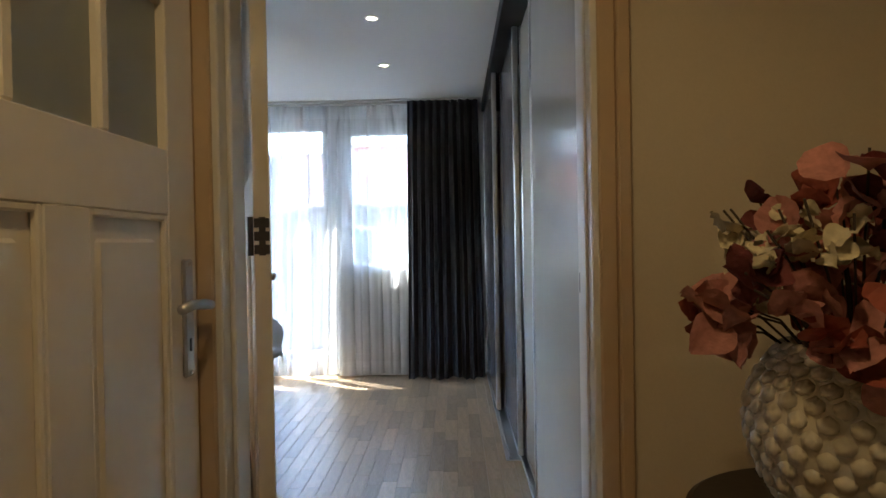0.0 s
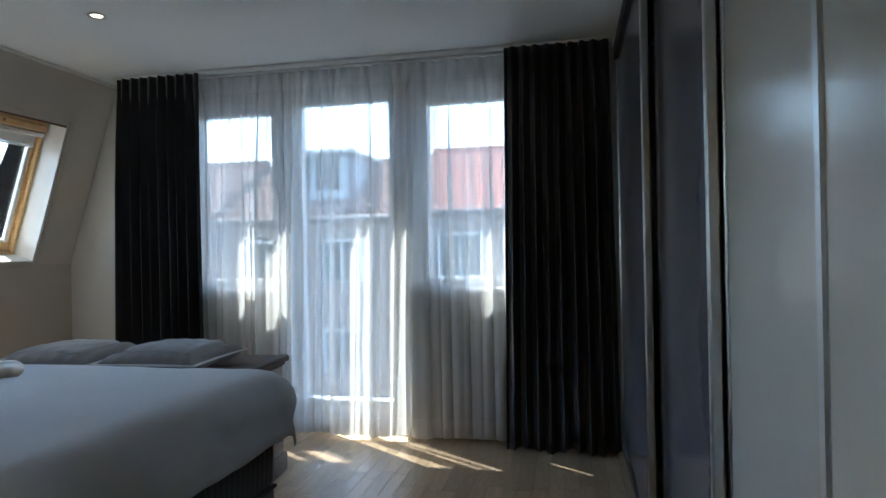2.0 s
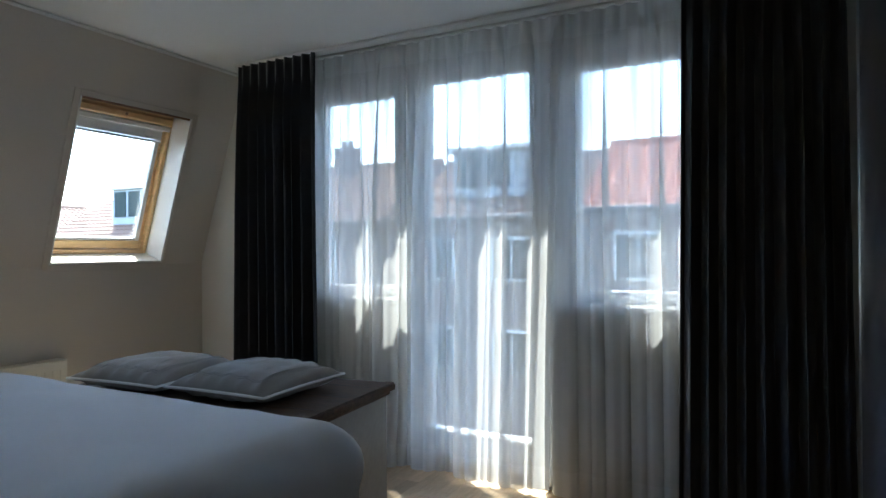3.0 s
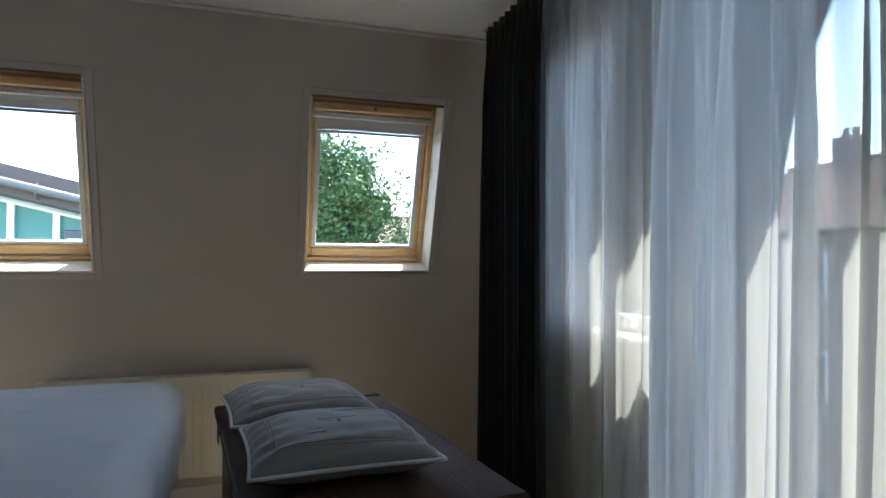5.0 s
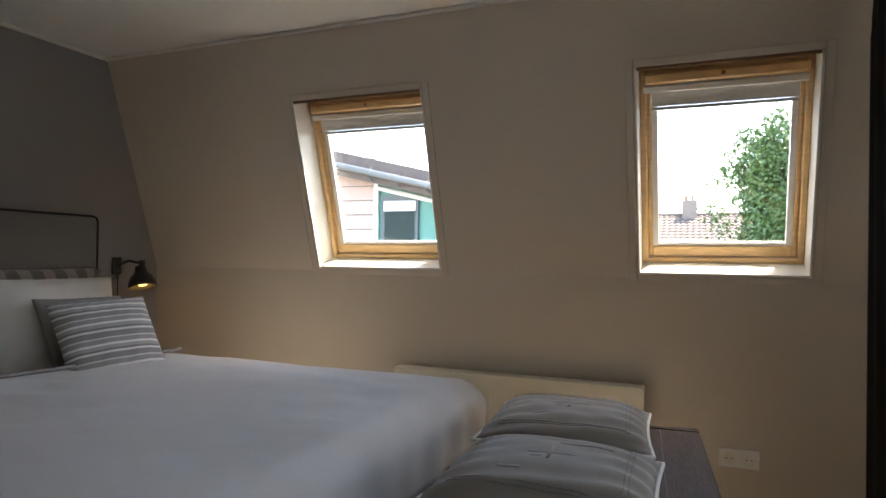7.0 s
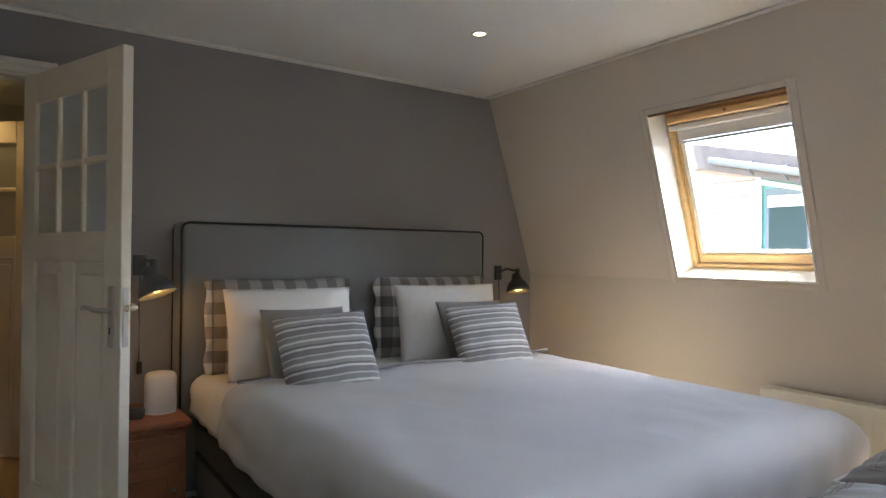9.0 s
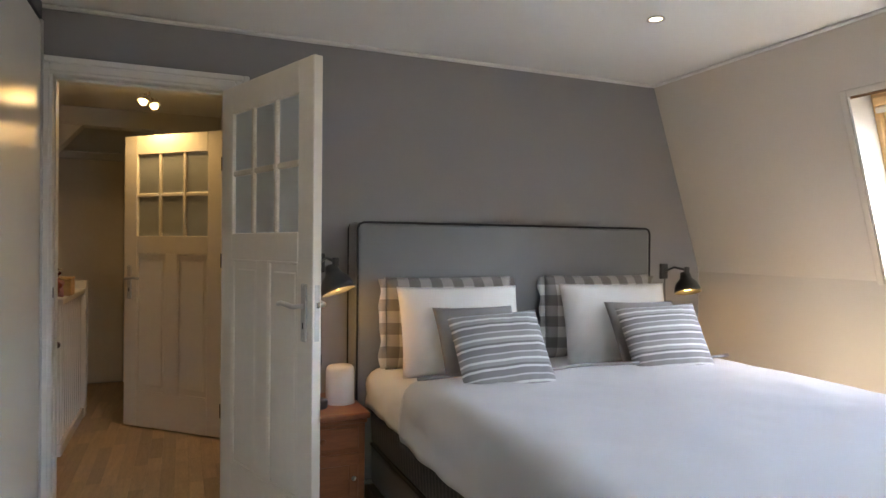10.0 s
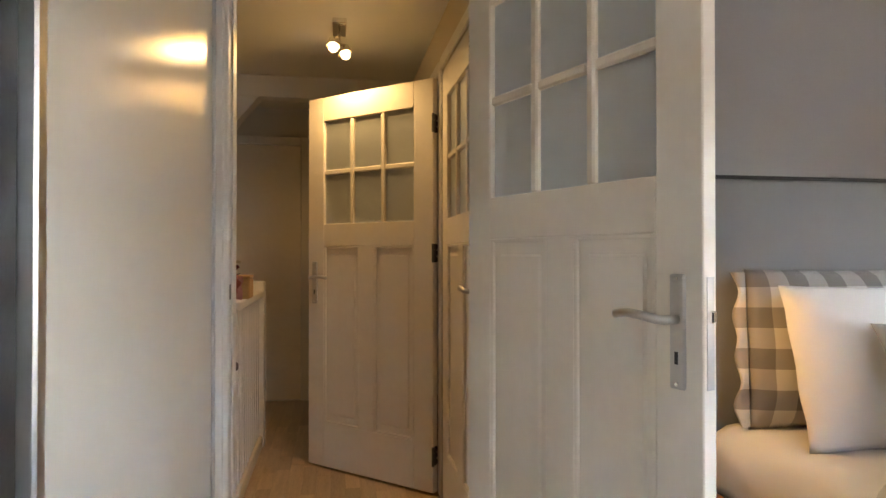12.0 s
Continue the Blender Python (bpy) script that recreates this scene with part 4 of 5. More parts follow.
dd = part("cupboard_door", box((NX0 + 0.035, NY1 - 0.0135, 0.09), (NX1 - 0.035, NY1 + 0.0, NZ - 0.185), 0.004), M_night, night)
part("door_panel", box((NX0 + 0.08, NY1 + 0.0005, 0.135), (NX1 - 0.08, NY1 + 0.006, NZ - 0.235), 0.005), M_night, dd)
part("knob", lathe([(0.0, 0.0), (0.005, 0.0), (0.005, 0.008), (0.011, 0.013), (0.0, 0.02)], 16), M_steel, dd, smooth=True).matrix_basis = pose(NX0 + 0.06, NY1 + 0.0005, 0.22, -90)
for x in (NX0 + 0.02, NX1 - 0.02):
    for y in (NY0 + 0.025, NY1 - 0.03):
        part("foot", lathe([(0.0, 0.0), (0.014, 0.0), (0.022, 0.03), (0.018, 0.06), (0.0, 0.06)], 14, centre=(x, y, 0)), M_night, night, smooth=True)

speaker = thing("smart_speaker", pose(0.0, 1.71, NZ), "white rounded smart speaker on the bedside table", "speaker")
part("body", lathe([(0.0, 0.0), (0.058, 0.0), (0.066, 0.006), (0.069, 0.02), (0.069, 0.155), (0.065, 0.172), (0.055, 0.181), (0.0, 0.183)], 36), M_speaker, speaker, smooth=True)
part("base_ring", lathe([(0.06, -0.0), (0.0705, 0.001), (0.0705, 0.006), (0.06, 0.007)], 36), M_plastic_white, speaker)


puck = thing("charging_puck", pose(0.115, 1.775, NZ), "small dark round charger beside the speaker", "charger")
part("body", lathe([(0.0, 0.0), (0.036, 0.0), (0.040, 0.006), (0.040, 0.034), (0.034, 0.042), (0.0, 0.043)], 24), M_lamp, puck, smooth=True)


def bedside_lamp(x, y, z, aim, label):
    """A pivoting metal shade on a short wall arm with a switch cord."""
    root = thing("wall_lamp", pose(x, Y_BACK + 0.001, z), label, "wall lamp", "bedside lamps")
    reach = y - Y_BACK
    part("wall_plate", box((-0.03, 0.0, 0.02), (0.03, 0.018, 0.12), 0.006, seg=2), M_lamp, root)
    part("arm", cord([(0, 0.018, 0.07), (0, reach * 0.5, 0.10), (0, reach, 0.085)], 0.007, 10), M_lamp, root, smooth=True)
    part("joint", lathe([(0.0, -0.02), (0.016, -0.02), (0.016, 0.02), (0.0, 0.02)], 16, centre=(0, reach, 0.085)), M_lamp, root)
    shade = part("shade", lathe([(0.0, 0.075), (0.022, 0.075), (0.03, 0.07), (0.034, 0.045), (0.04, 0.03), (0.064, 0.005), (0.077, -0.03), (0.080, -0.055), (0.077, -0.055), (0.072, -0.03), (0.058, 0.003), (0.034, 0.028), (0.0, 0.03)], 36), M_lamp, root, "dark grey enamelled metal shade", smooth=True)
    shade.matrix_basis = pose(0, reach, 0.0, *aim)
    b = part("bulb", lathe([(0.0, -0.045), (0.022, -0.04), (0.03, -0.02), (0.026, 0.0), (0.014, 0.02), (0.0, 0.022)], 20), M_bulb_soft, shade, "glowing warm bulb", smooth=True)
    part("cord", cord([(0, 0.02, 0.02), (0.004, 0.03, -0.15), (0.0, 0.02, -0.42)], 0.003, 6), M_black, root, smooth=True)
    sw = part("switch", box((-0.012, 0.02, -0.46), (0.012, 0.036, -0.40), 0.004), M_black, root)
    return root


bedside_lamp(-2.21, 1.66, 1.055, (17, -5, 0), "dark grey metal bedside lamp lit warm on the wall")
bedside_lamp(0.055, 1.83, 1.115, (16, 15, 0), "dark grey metal bedside lamp lit warm above the speaker")
bulb_light("lamp_glow", (-2.205, 1.675, 0.985), 0.012, (1.0, 0.62, 0.25), 0.03)
bulb_light("lamp_glow", (0.04, 1.845, 1.045), 0.035, (1.0, 0.62, 0.25), 0.03)

# ---- radiator, sockets, downlights ----
RY0, RY1, RZ0, RZ1 = 3.20, 4.435, 0.14, 0.632
radiator = thing("radiator", pose(0, 0, 0), "cream white panel radiator under the roof windows", "radiator")
front = part("front_panel", slab(RY0, RY1, RZ0, RZ1 - 0.012, 0.006, [], lambda u, v, d: (X_KNEE + 0.105 - d, u, v)), M_rad, radiator)
for k in range(30):
    y = RY0 + 0.03 + (RY1 - RY0 - 0.06) * k / 29
    part("groove", box((X_KNEE + 0.1052, y - 0.008, RZ0 + 0.03), (X_KNEE + 0.109, y + 0.008, RZ1 - 0.05), 0.002), M_rad, front)
part("top_grille", box((X_KNEE + 0.03, RY0, RZ1 - 0.011), (X_KNEE + 0.108, RY1, RZ1), 0.003), M_rad, radiator)
for y in (RY0, RY1 - 0.004):
    part("side_cover", box((X_KNEE + 0.03, y, RZ0), (X_KNEE + 0.098, y + 0.004, RZ1 - 0.012)), M_rad, radiator)
part("back_panel", box((X_KNEE + 0.028, RY0 + 0.01, RZ0), (X_KNEE + 0.04, RY1 - 0.01, RZ1 - 0.03)), M_rad, radiator)
for y in (RY0 + 0.15, RY1 - 0.15):
    part("bracket", box((X_KNEE + 0.001, y - 0.02, RZ0 + 0.05), (X_KNEE + 0.0275, y + 0.02, RZ1 - 0.08)), M_rad, radiator)

socket = thing("wall_socket", pose(0, 0, 0), "white double wall socket low on the beige wall", "socket")
part("cover", box((X_KNEE + 0.001, 4.745, 0.302), (X_KNEE + 0.011, 4.905, 0.382), 0.003), M_plastic_white, socket)
for y in (4.785, 4.865):
    w = part("well", lathe([(0.0, 0.002), (0.020, 0.002), (0.022, 0.0), (0.024, 0.0), (0.0, 0.001)], 20), M_rad, socket)
    w.matrix_basis = pose(X_KNEE + 0.0112, y, 0.342, 0, 90, 0)
    for dz in (-0.009, 0.009):
        part("pin_hole", tube((X_KNEE + 0.0125, y + dz, 0.342), (X_KNEE + 0.014, y + dz, 0.342), 0.003, n=8), M_black, socket)


def downlight(x, y):
    root = thing("ceiling_downlight", pose(x, y, Z_CEIL), "lit recessed downlight with a white steel ring", "downlight", "ceiling downlights")
    part("ring", lathe([(0.028, -0.0005), (0.040, -0.001), (0.043, -0.006), (0.036, -0.008), (0.028, -0.004)], 28), M_steel, root, smooth=True)
    part("lamp", lathe([(0.0, -0.0035), (0.02, -0.0035), (0.027, -0.002), (0.027, -0.0006), (0.0, -0.0006)], 24), M_spot, root, "glowing lamp")
    return root


for x, y in ((0.545, 3.326), (0.508, 4.21), (-1.294, 4.26), (-1.30, 2.40), (0.53, 2.35)):
    downlight(x, y)

# ---- hall ----
HZ, HX = 2.33, 0.425
structure("hall_ceiling", box((-0.9, -1.9, HZ), (3.1, Y_BACK - 0.132, HZ + 0.1)), M_ceiling, "white painted hall ceiling", "ceiling")
structure("wall_hall_left", slab(-1.9, Y_BACK - 0.152, 0, HZ, 0.10, [(0.40, 1.285, 0, 2.05), (-0.50, 0.36, 0, 2.05)], lambda u, v, d: (HX - d, u, v)), M_hall_wall, "cream painted hall wall with two doorways", "wall")
structure("wall_hall_end", slab(-0.9, 3.1, 0, HZ, 0.12, [], lambda u, v, d: (u, -1.78 - d, v)), M_wall_white, "white painted wall at the hall's end", "wall")
structure("wall_stairwell", box((2.5, -1.9, -1.0), (2.62, Y_BACK - 0.132, HZ)), M_wall_white, "white stairwell wall", "wall")
structure("wall_side_room", box((-0.9, -1.9, 0), (-0.78, Y_BACK - 0.13, HZ)), M_hall_wall, "plain wall of the side room", "wall")
structure("hall_beam", box((HX, -0.98, 2.19), (2.5, -0.84, HZ)), M_wall_white, "white boxed beam across the hall ceiling", "beam")
bm = bmesh.new()
pr = [(1.62, HZ), (2.5, HZ), (2.5, 1.45), (2.42, 1.45)]
fr = [[bm.verts.new((x, y, z)) for x, z in pr] for y in (-0.84, Y_BACK - 0.16)]
for k in range(4):
    bm.faces.new((fr[0][k], fr[0][(k + 1) % 4], fr[1][(k + 1) % 4], fr[1][k]))
bm.faces.new(fr[0]), bm.faces.new(fr[1])
structure("stair_soffit", bm, M_wall_white, "white sloping soffit above the stairs", "soffit")
bm = bmesh.new()
pr = [(1.43, 2.188), (2.498, 2.188), (2.498, 0.90)]
fr = [[bm.verts.new((x, y, z)) for x, z in pr] for y in (-0.98, -0.842)]
for k in range(3):
    bm.faces.new((fr[0][k], fr[0][(k + 1) % 3], fr[1][(k + 1) % 3], fr[1][k]))
bm.faces.new(fr[0]), bm.faces.new(fr[1])
structure("stair_soffit", bm, M_wall_white, "white sloping end of the boxed beam", "soffit")
# frames of the two doorways
for y0, y1 in ((0.40, 1.285), (-0.50, 0.36)):
    for lo, hi in (((HX - 0.104, y0, 0), (HX + 0.004, y0 + 0.028, 2.045)), ((HX - 0.104, y1 - 0.028, 0), (HX + 0.004, y1, 2.045)), ((HX - 0.104, y0 + 0.028, 2.032), (HX + 0.004, y1 - 0.028, 2.048))):
        structure("door_frame", box(lo, hi, 0.003), M_trim, "white painted hall door frame", "door frame")
for lo, hi in (((HX + 0.0045, 0.33, 0), (HX + 0.02, 0.395, 2.10)), ((HX + 0.0045, 0.395, 2.052), (HX + 0.02, 1.29, 2.11)), ((HX + 0.0045, -0.57, 0), (HX + 0.02, -0.505, 2.10)), ((HX + 0.0045, -0.505, 2.052), (HX + 0.02, 0.33, 2.11))):
    structure("architrave", box(lo, hi, 0.005), M_trim, "white painted architrave in the hall", "door frame")
panel_door("door_3", pose(HX - 0.026, 0.443, 0, 0, 0, 90), "closed cream half-glazed panel door in the hall")
panel_door("door_4", pose(HX + 0.05, 0.372, 0, 0, 0, -43), "cream half-glazed panel door standing open into the hall")
# far doorway
for lo, hi in (((1.14, -1.779, 0), (1.21, -1.75, 2.10)), ((2.02, -1.779, 0), (2.09, -1.75, 2.10)), ((1.21, -1.779, 2.03), (2.02, -1.75, 2.10))):
    structure("architrave", box(lo, hi, 0.006), M_trim, "white architrave round the far door", "door frame")
structure("door_5", box((1.212, -1.778, 0.01), (2.018, -1.762, 2.028), 0.003), M_door, "closed plain cream door at the hall's end", "door")
structure("baseboard", box((HX + 0.002, -1.75, 0), (HX + 0.014, -0.575, 0.08), 0.004), M_trim, "white hall skirting board", "baseboard")

# stair railing
RX, R0, R1 = 1.40, -0.55, 0.38
railing = thing("stair_railing", pose(0, 0, 0), "white painted wooden stair railing with thin balusters", "railing")
part("top_rail", box((RX - 0.035, R0, 0.905), (RX + 0.035, R1, 0.945), 0.008, seg=2), M_trim, railing)
part("bottom_rail", box((RX - 0.03, R0, 0.0), (RX + 0.03, R1, 0.07), 0.005), M_trim, railing)
for k in range(11):
    y = R0 + 0.05 + (R1 - R0 - 0.1) * k / 10
    part("baluster", box((RX - 0.013, y - 0.013, 0.07), (RX + 0.013, y + 0.013, 0.905), 0.003), M_trim, railing)
part("end_post", box((RX - 0.04, R0 - 0.08, 0), (RX + 0.04, R0 - 0.001, 1.0), 0.006), M_trim, railing)
wbox = thing("wooden_box", pose(RX, 0.12, 0.9455), "small light oak box standing on the rail", "box")
part("body", box((-0.05, -0.07, 0), (0.05, 0.07, 0.10), 0.006), M_box, wbox)
part("lid", box((-0.052, -0.072, 0.1005), (0.052, 0.072, 0.115), 0.005), M_box, wbox)

# vase with dried flowers on a small dark table
TX, TY, TZ = 1.515, 0.90, 0.75
table = thing("side_table", pose(TX, TY, 0), "small round dark wooden side table in the hall", "side table")
part("tabletop", lathe([(0.0, TZ - 0.03), (0.20, TZ - 0.03), (0.215, TZ - 0.02), (0.215, TZ - 0.006), (0.205, TZ), (0.0, TZ)], 44), M_tray, table, smooth=False)
part("column", lathe([(0.0, 0.02), (0.03, 0.02), (0.024, 0.10), (0.022, 0.60), (0.035, TZ - 0.031), (0.0, TZ - 0.031)], 24), M_tray, table, smooth=True)
for k in range(3):
    a = k * 2 * math.pi / 3 + 0.4
    part("foot", cord([(0.01 * math.cos(a), 0.01 * math.sin(a), 0.10), (0.10 * math.cos(a), 0.10 * math.sin(a), 0.05), (0.17 * math.cos(a), 0.17 * math.sin(a), 0.014)], 0.014, 8), M_tray, table, smooth=True)
VX, VY = TX - 0.005, TY - 0.03
vase = thing("vase", pose(VX, VY, TZ), "cream ceramic vase covered in rows of petal-like scales", "vase")
VP = [(0.0, 0.0), (0.055, 0.0), (0.075, 0.012), (0.115, 0.06), (0.135, 0.115), (0.138, 0.16), (0.125, 0.20), (0.10, 0.235), (0.085, 0.25), (0.075, 0.245), (0.09, 0.225), (0.11, 0.19), (0.12, 0.15), (0.10, 0.07), (0.05, 0.02), (0.0, 0.02)]
part("body", lathe(VP, 48), M_vase, vase, smooth=True)
me = None
outer = VP[2:9]
rows = 12
for r in range(rows):
    s = (r + 0.5) / rows * (len(outer) - 1)
    k = min(int(s), len(outer) - 2)
    f = s - k
    rad, z = outer[k][0] * (1 - f) + outer[k + 1][0] * f, outer[k][1] * (1 - f) + outer[k + 1][1] * f
    slope = math.atan2(outer[k + 1][0] - outer[k][0], outer[k + 1][1] - outer[k][1])
    for c in range(24):
        a = 2 * math.pi * (c + 0.5 * (r % 2)) / 24
        if me is None:
            bm = bmesh.new()
            bmesh.ops.create_icosphere(bm, subdivisions=1, radius=1)
            for v in bm.verts:
                v.co = Vector((v.co.x * 0.0085, v.co.y * 0.015, v.co.z * 0.0125 - 0.006 * v.co.x))
            sc = part("scale", bm, M_vase, vase, smooth=True)
            me = sc.data
        else:
            sc = new("scale", me)
            sc.parent = vase
        sc.matrix_basis = pose(rad * math.cos(a), rad * math.sin(a), z) @ pose(0, 0, 0, 0, 0, math.degrees(a)) @ pose(0, 0, 0, 0, math.degrees(slope), 0)

flowers = thing("dried_flowers", pose(VX, VY, TZ + 0.2), "bunch of dried red and cream leaves and blossoms", "flowers")
rnd = random.Random(12)
M_petals = [material("dried_leaf_rust", (0.34, 0.085, 0.055), 0.75, vary=0.3, scale=20, fine=90, bump=0.3), material("dried_leaf_rose", (0.50, 0.22, 0.19), 0.8, vary=0.3, scale=20, fine=90, bump=0.3), material("dried_leaf_wine", (0.16, 0.035, 0.035), 0.75, vary=0.3, scale=20, fine=90, bump=0.3), material("dried_blossom_cream", (0.68, 0.60, 0.42), 0.8, vary=0.15, scale=20, fine=90, bump=0.2)]


def leaf_mesh(seed, length, width, curl):
    r = random.Random(seed)
    bm, g = bmesh.new(), []
    for j in range(7):
        v = j / 6
        w = width * math.sin(math.pi * min(1, v * 0.93 + 0.05)) ** 0.8
        row = []
        for i in range(5):
            u = i / 2 - 1
            row.append(bm.verts.new((u * w / 2, v * length, curl * (v * v * length) + 0.25 * abs(u) * w + r.uniform(-1, 1) * 0.004)))
        g.append(row)
    for j in range(6):
        for i in range(4):
            bm.faces.new((g[j][i], g[j][i + 1], g[j + 1][i + 1], g[j + 1][i]))
    return bm


for k in range(52):
    a, el = rnd.uniform(0, 2 * math.pi), rnd.uniform(0.05, 1.3)
    reach = rnd.uniform(0.14, 0.25) if el < 0.8 else rnd.uniform(0.16, 0.29)
    tip = Vector((math.cos(a) * math.cos(el), math.sin(a) * math.cos(el), math.sin(el))) * reach + Vector((0, 0, 0.05))
    base = Vector((0.03 * math.cos(a), 0.03 * math.sin(a), 0.0))
    stem = part("stem", cord([base, base.lerp(tip, 0.5) + Vector((0, 0, 0.03)), tip], 0.0018, 5), M_stem, flowers, smooth=True)
    tone = 3 if el > 0.6 and k % 5 < 2 else rnd.choice((0, 0, 1, 1, 1, 2))
    for q in range(5 if tone != 3 else 8):
        length = rnd.uniform(0.040, 0.062) if tone != 3 else rnd.uniform(0.022, 0.036)
        lf = part("leaf" if tone != 3 else "blossom", leaf_mesh(k * 10 + q, length, length * 1.05, rnd.uniform(-0.5, 0.7)), M_petals[tone], stem, smooth=True)
        lf.matrix_basis = Matrix.Translation(base.lerp(tip, rnd.uniform(0.75, 1.0)) + Vector([rnd.uniform(-0.018, 0.018) for _ in range(3)])) @ pose(0, 0, 0, rnd.uniform(-80, 80), rnd.uniform(-60, 60), rnd.uniform(0, 360))

# hall ceiling lamp
LX, LY = 0.92, 0.15
hl = thing("ceiling_spot_lamp", pose(LX, LY, HZ), "chrome ceiling lamp with two lit spot heads", "ceiling lamp")
part("base", box((-0.035, -0.10, -0.03), (0.035, 0.10, -0.001), 0.006, seg=2), M_chrome, hl)
for y, dx in ((0.05, 0.02), (-0.06, -0.02)):
    part("arm", cord([(0, y, -0.03), (0, y, -0.07), (dx, y, -0.09)], 0.006, 8), M_chrome, hl, smooth=True)
    hd = part("head", lathe([(0.014, 0.03), (0.03, 0.02), (0.038, -0.02), (0.036, -0.02), (0.028, 0.018), (0.0, 0.024)], 24), M_chrome, hl, smooth=True)
    hd.matrix_basis = pose(dx * 1.3, y, -0.115, 18, -12 if dx > 0 else 14, 0)
    part("bulb", lathe([(0.0, -0.045), (0.018, -0.04), (0.026, -0.02), (0.02, 0.005), (0.0, 0.02)], 20), M_bulb, hd, "glowing warm bulb", smooth=True)
    spot = new("hall_glow", bpy.data.lights.new("hall_glow", "SPOT"))
    spot.data.energy, spot.data.color, spot.data.shadow_soft_size = 0.175, (1.0, 0.66, 0.30), 0.025
    spot.data.spot_size, spot.data.spot_blend = radians(165), 0.5
    spot.matrix_world = look((LX + dx * 1.3, LY + y, HZ - 0.185), (LX + dx * 4, LY + y * 2, 0.6))


# ---- outside ----
structure("ground", box((-400, -400, -6.3), (400, 400, -6.0)), M_ground, "street and gardens far below the windows", "ground")


def tiled_roof(width, run, rise, mat, pitch=0.30, course=0.36):
    """A pantile roof sheet: waves along x, stepped courses up the slope."""
    bm = bmesh.new()
    length = math.hypot(run, rise)
    n, nx = max(2, int(length / course)), int(width / pitch) * 4
    nrm = Vector((0, -rise, run)) / length
    rows = []
    for j in range(n):
        for e in (0, 1):
            t = (j + e * 0.98) / n
            lift = 0.045 * (1 - e)
            rows.append([bm.verts.new(Vector((width * i / nx, run * t, rise * t)) + nrm * (lift + 0.04 * math.sin(2 * math.pi * i / 4 + 0.6))) for i in range(nx + 1)])
    for a, b in zip(rows, rows[1:]):
        for i in range(nx):
            bm.faces.new((a[i], a[i + 1], b[i + 1], b[i]))
    return bm


def house(name, x, y, turn, width, depth, eave, ridge, tile, label, dormers=(), windows=True, chimney=None):
    """A terraced house: front on its local y 0, eaves and ridge above the local ground at z -6."""
    root = thing(name, pose(x, y, -6.0, 0, 0, turn), label, "house", "houses across the gardens")
    e, r = eave + 6.0, ridge + 6.0
    part("wall", box((0, 0.2, 0), (width, depth - 0.2, e)), M_brick, root)
    part("roof", tiled_roof(width, depth / 2 + 0.15, r - e + 0.1, tile), tile, root, "pantiled roof").matrix_basis = pose(0, -0.1, e - 0.1)
    bm = bmesh.new()
    vs = [bm.verts.new(p) for p in ((0, 0.15, e), (0, depth, e), (0, depth / 2, r - 0.05), (width, 0.15, e), (width, depth, e), (width, depth / 2, r - 0.05))]
    for f in ((0, 1, 2), (3, 4, 5), (1, 4, 5, 2)):
        bm.faces.new([vs[k] for k in f])
    part("gable", bm, M_brick, root)
    part("ridge_cap", tube((0, depth / 2, r), (width, depth / 2, r), 0.11, n=10), tile, root)
    part("gutter", box((0, -0.22, e - 0.16), (width, -0.06, e - 0.03), 0.03), M_zinc, root)
    if windows:
        k = 0.9
        while k + 1.4 < width:
            for z in (e - 2.0, e - 4.7):
                w = part("window", box((k, 0.14, z), (k + 1.3, 0.198, z + 1.3), 0.01), M_upvc, root)
                for q in (0, 1):
                    part("pane", box((k + 0.08 + q * 0.6, 0.125, z + 0.08), (k + 0.62 + q * 0.6, 0.139, z + 1.22)), M_dark_pane, w)
            k += 2.5
    for a, b in dormers:
        z0, z1 = e + 0.55, r - 0.15
        d = part("dormer", box((a, 0.9, z0), (b, depth / 2, z1), 0.02), M_dormer, root, "blue-grey box dormer")
        part("fascia", box((a - 0.15, 0.7, z1), (b + 0.15, depth / 2, z1 + 0.16), 0.02), M_upvc, d)
        k = a + 0.2
        while k + 0.8 < b:
            part("pane", box((k, 0.86, z0 + 0.35), (k + 0.75, 0.899, z1 - 0.12)), M_dark_pane, d)
            k += 0.95
    if chimney:
        c = part("chimney", box((chimney, depth / 2 - 0.4, r - 0.3), (chimney + 0.8, depth / 2 + 0.3, r + 0.8), 0.02), M_brick, root)
        for q in (0.2, 0.55):
            part("chimney_pot", tube((chimney + q, depth / 2, r + 0.8), (chimney + q, depth / 2, r + 1.1), 0.1, n=10), M_tile_brown, c)
    return root


house("house", -3.7, 19.0, 0, 12.0, 8.0, 2.35, 4.6, M_tile_red, "terraced house with a red pantiled roof", chimney=8.0)
house("house", -9.85, 19.3, 0, 6.1, 8.0, 2.25, 4.4, M_tile_brown, "terraced house with a box dormer in its roof", dormers=((1.8, 4.1),))
house("house", -16.6, 19.0, 0, 6.7, 8.0, 2.2, 4.5, M_tile_brown, "brown roofed terraced house across the gardens", chimney=2.0)
house("house", -30.0, 20.0, 0, 13.0, 8.0, 1.9, 4.2, M_tile_brown, "long brown roofed terraced house", dormers=((4.0, 8.0),), chimney=10)
house("house", -33.5, 11.0, 90, 16.0, 8.0, 1.7, 4.0, M_tile_brown, "far house with a weathered brown tile roof", chimney=4.5)
house("house", -33.5, -8.0, 90, 17.0, 8.0, 1.9, 3.9, M_tile_pale, "far house with a pale weathered tile roof and chimney", chimney=11.8)
shed = thing("flat_roof_extension", pose(0, 0, 0), "low extension with a corrugated grey roof", "extension")
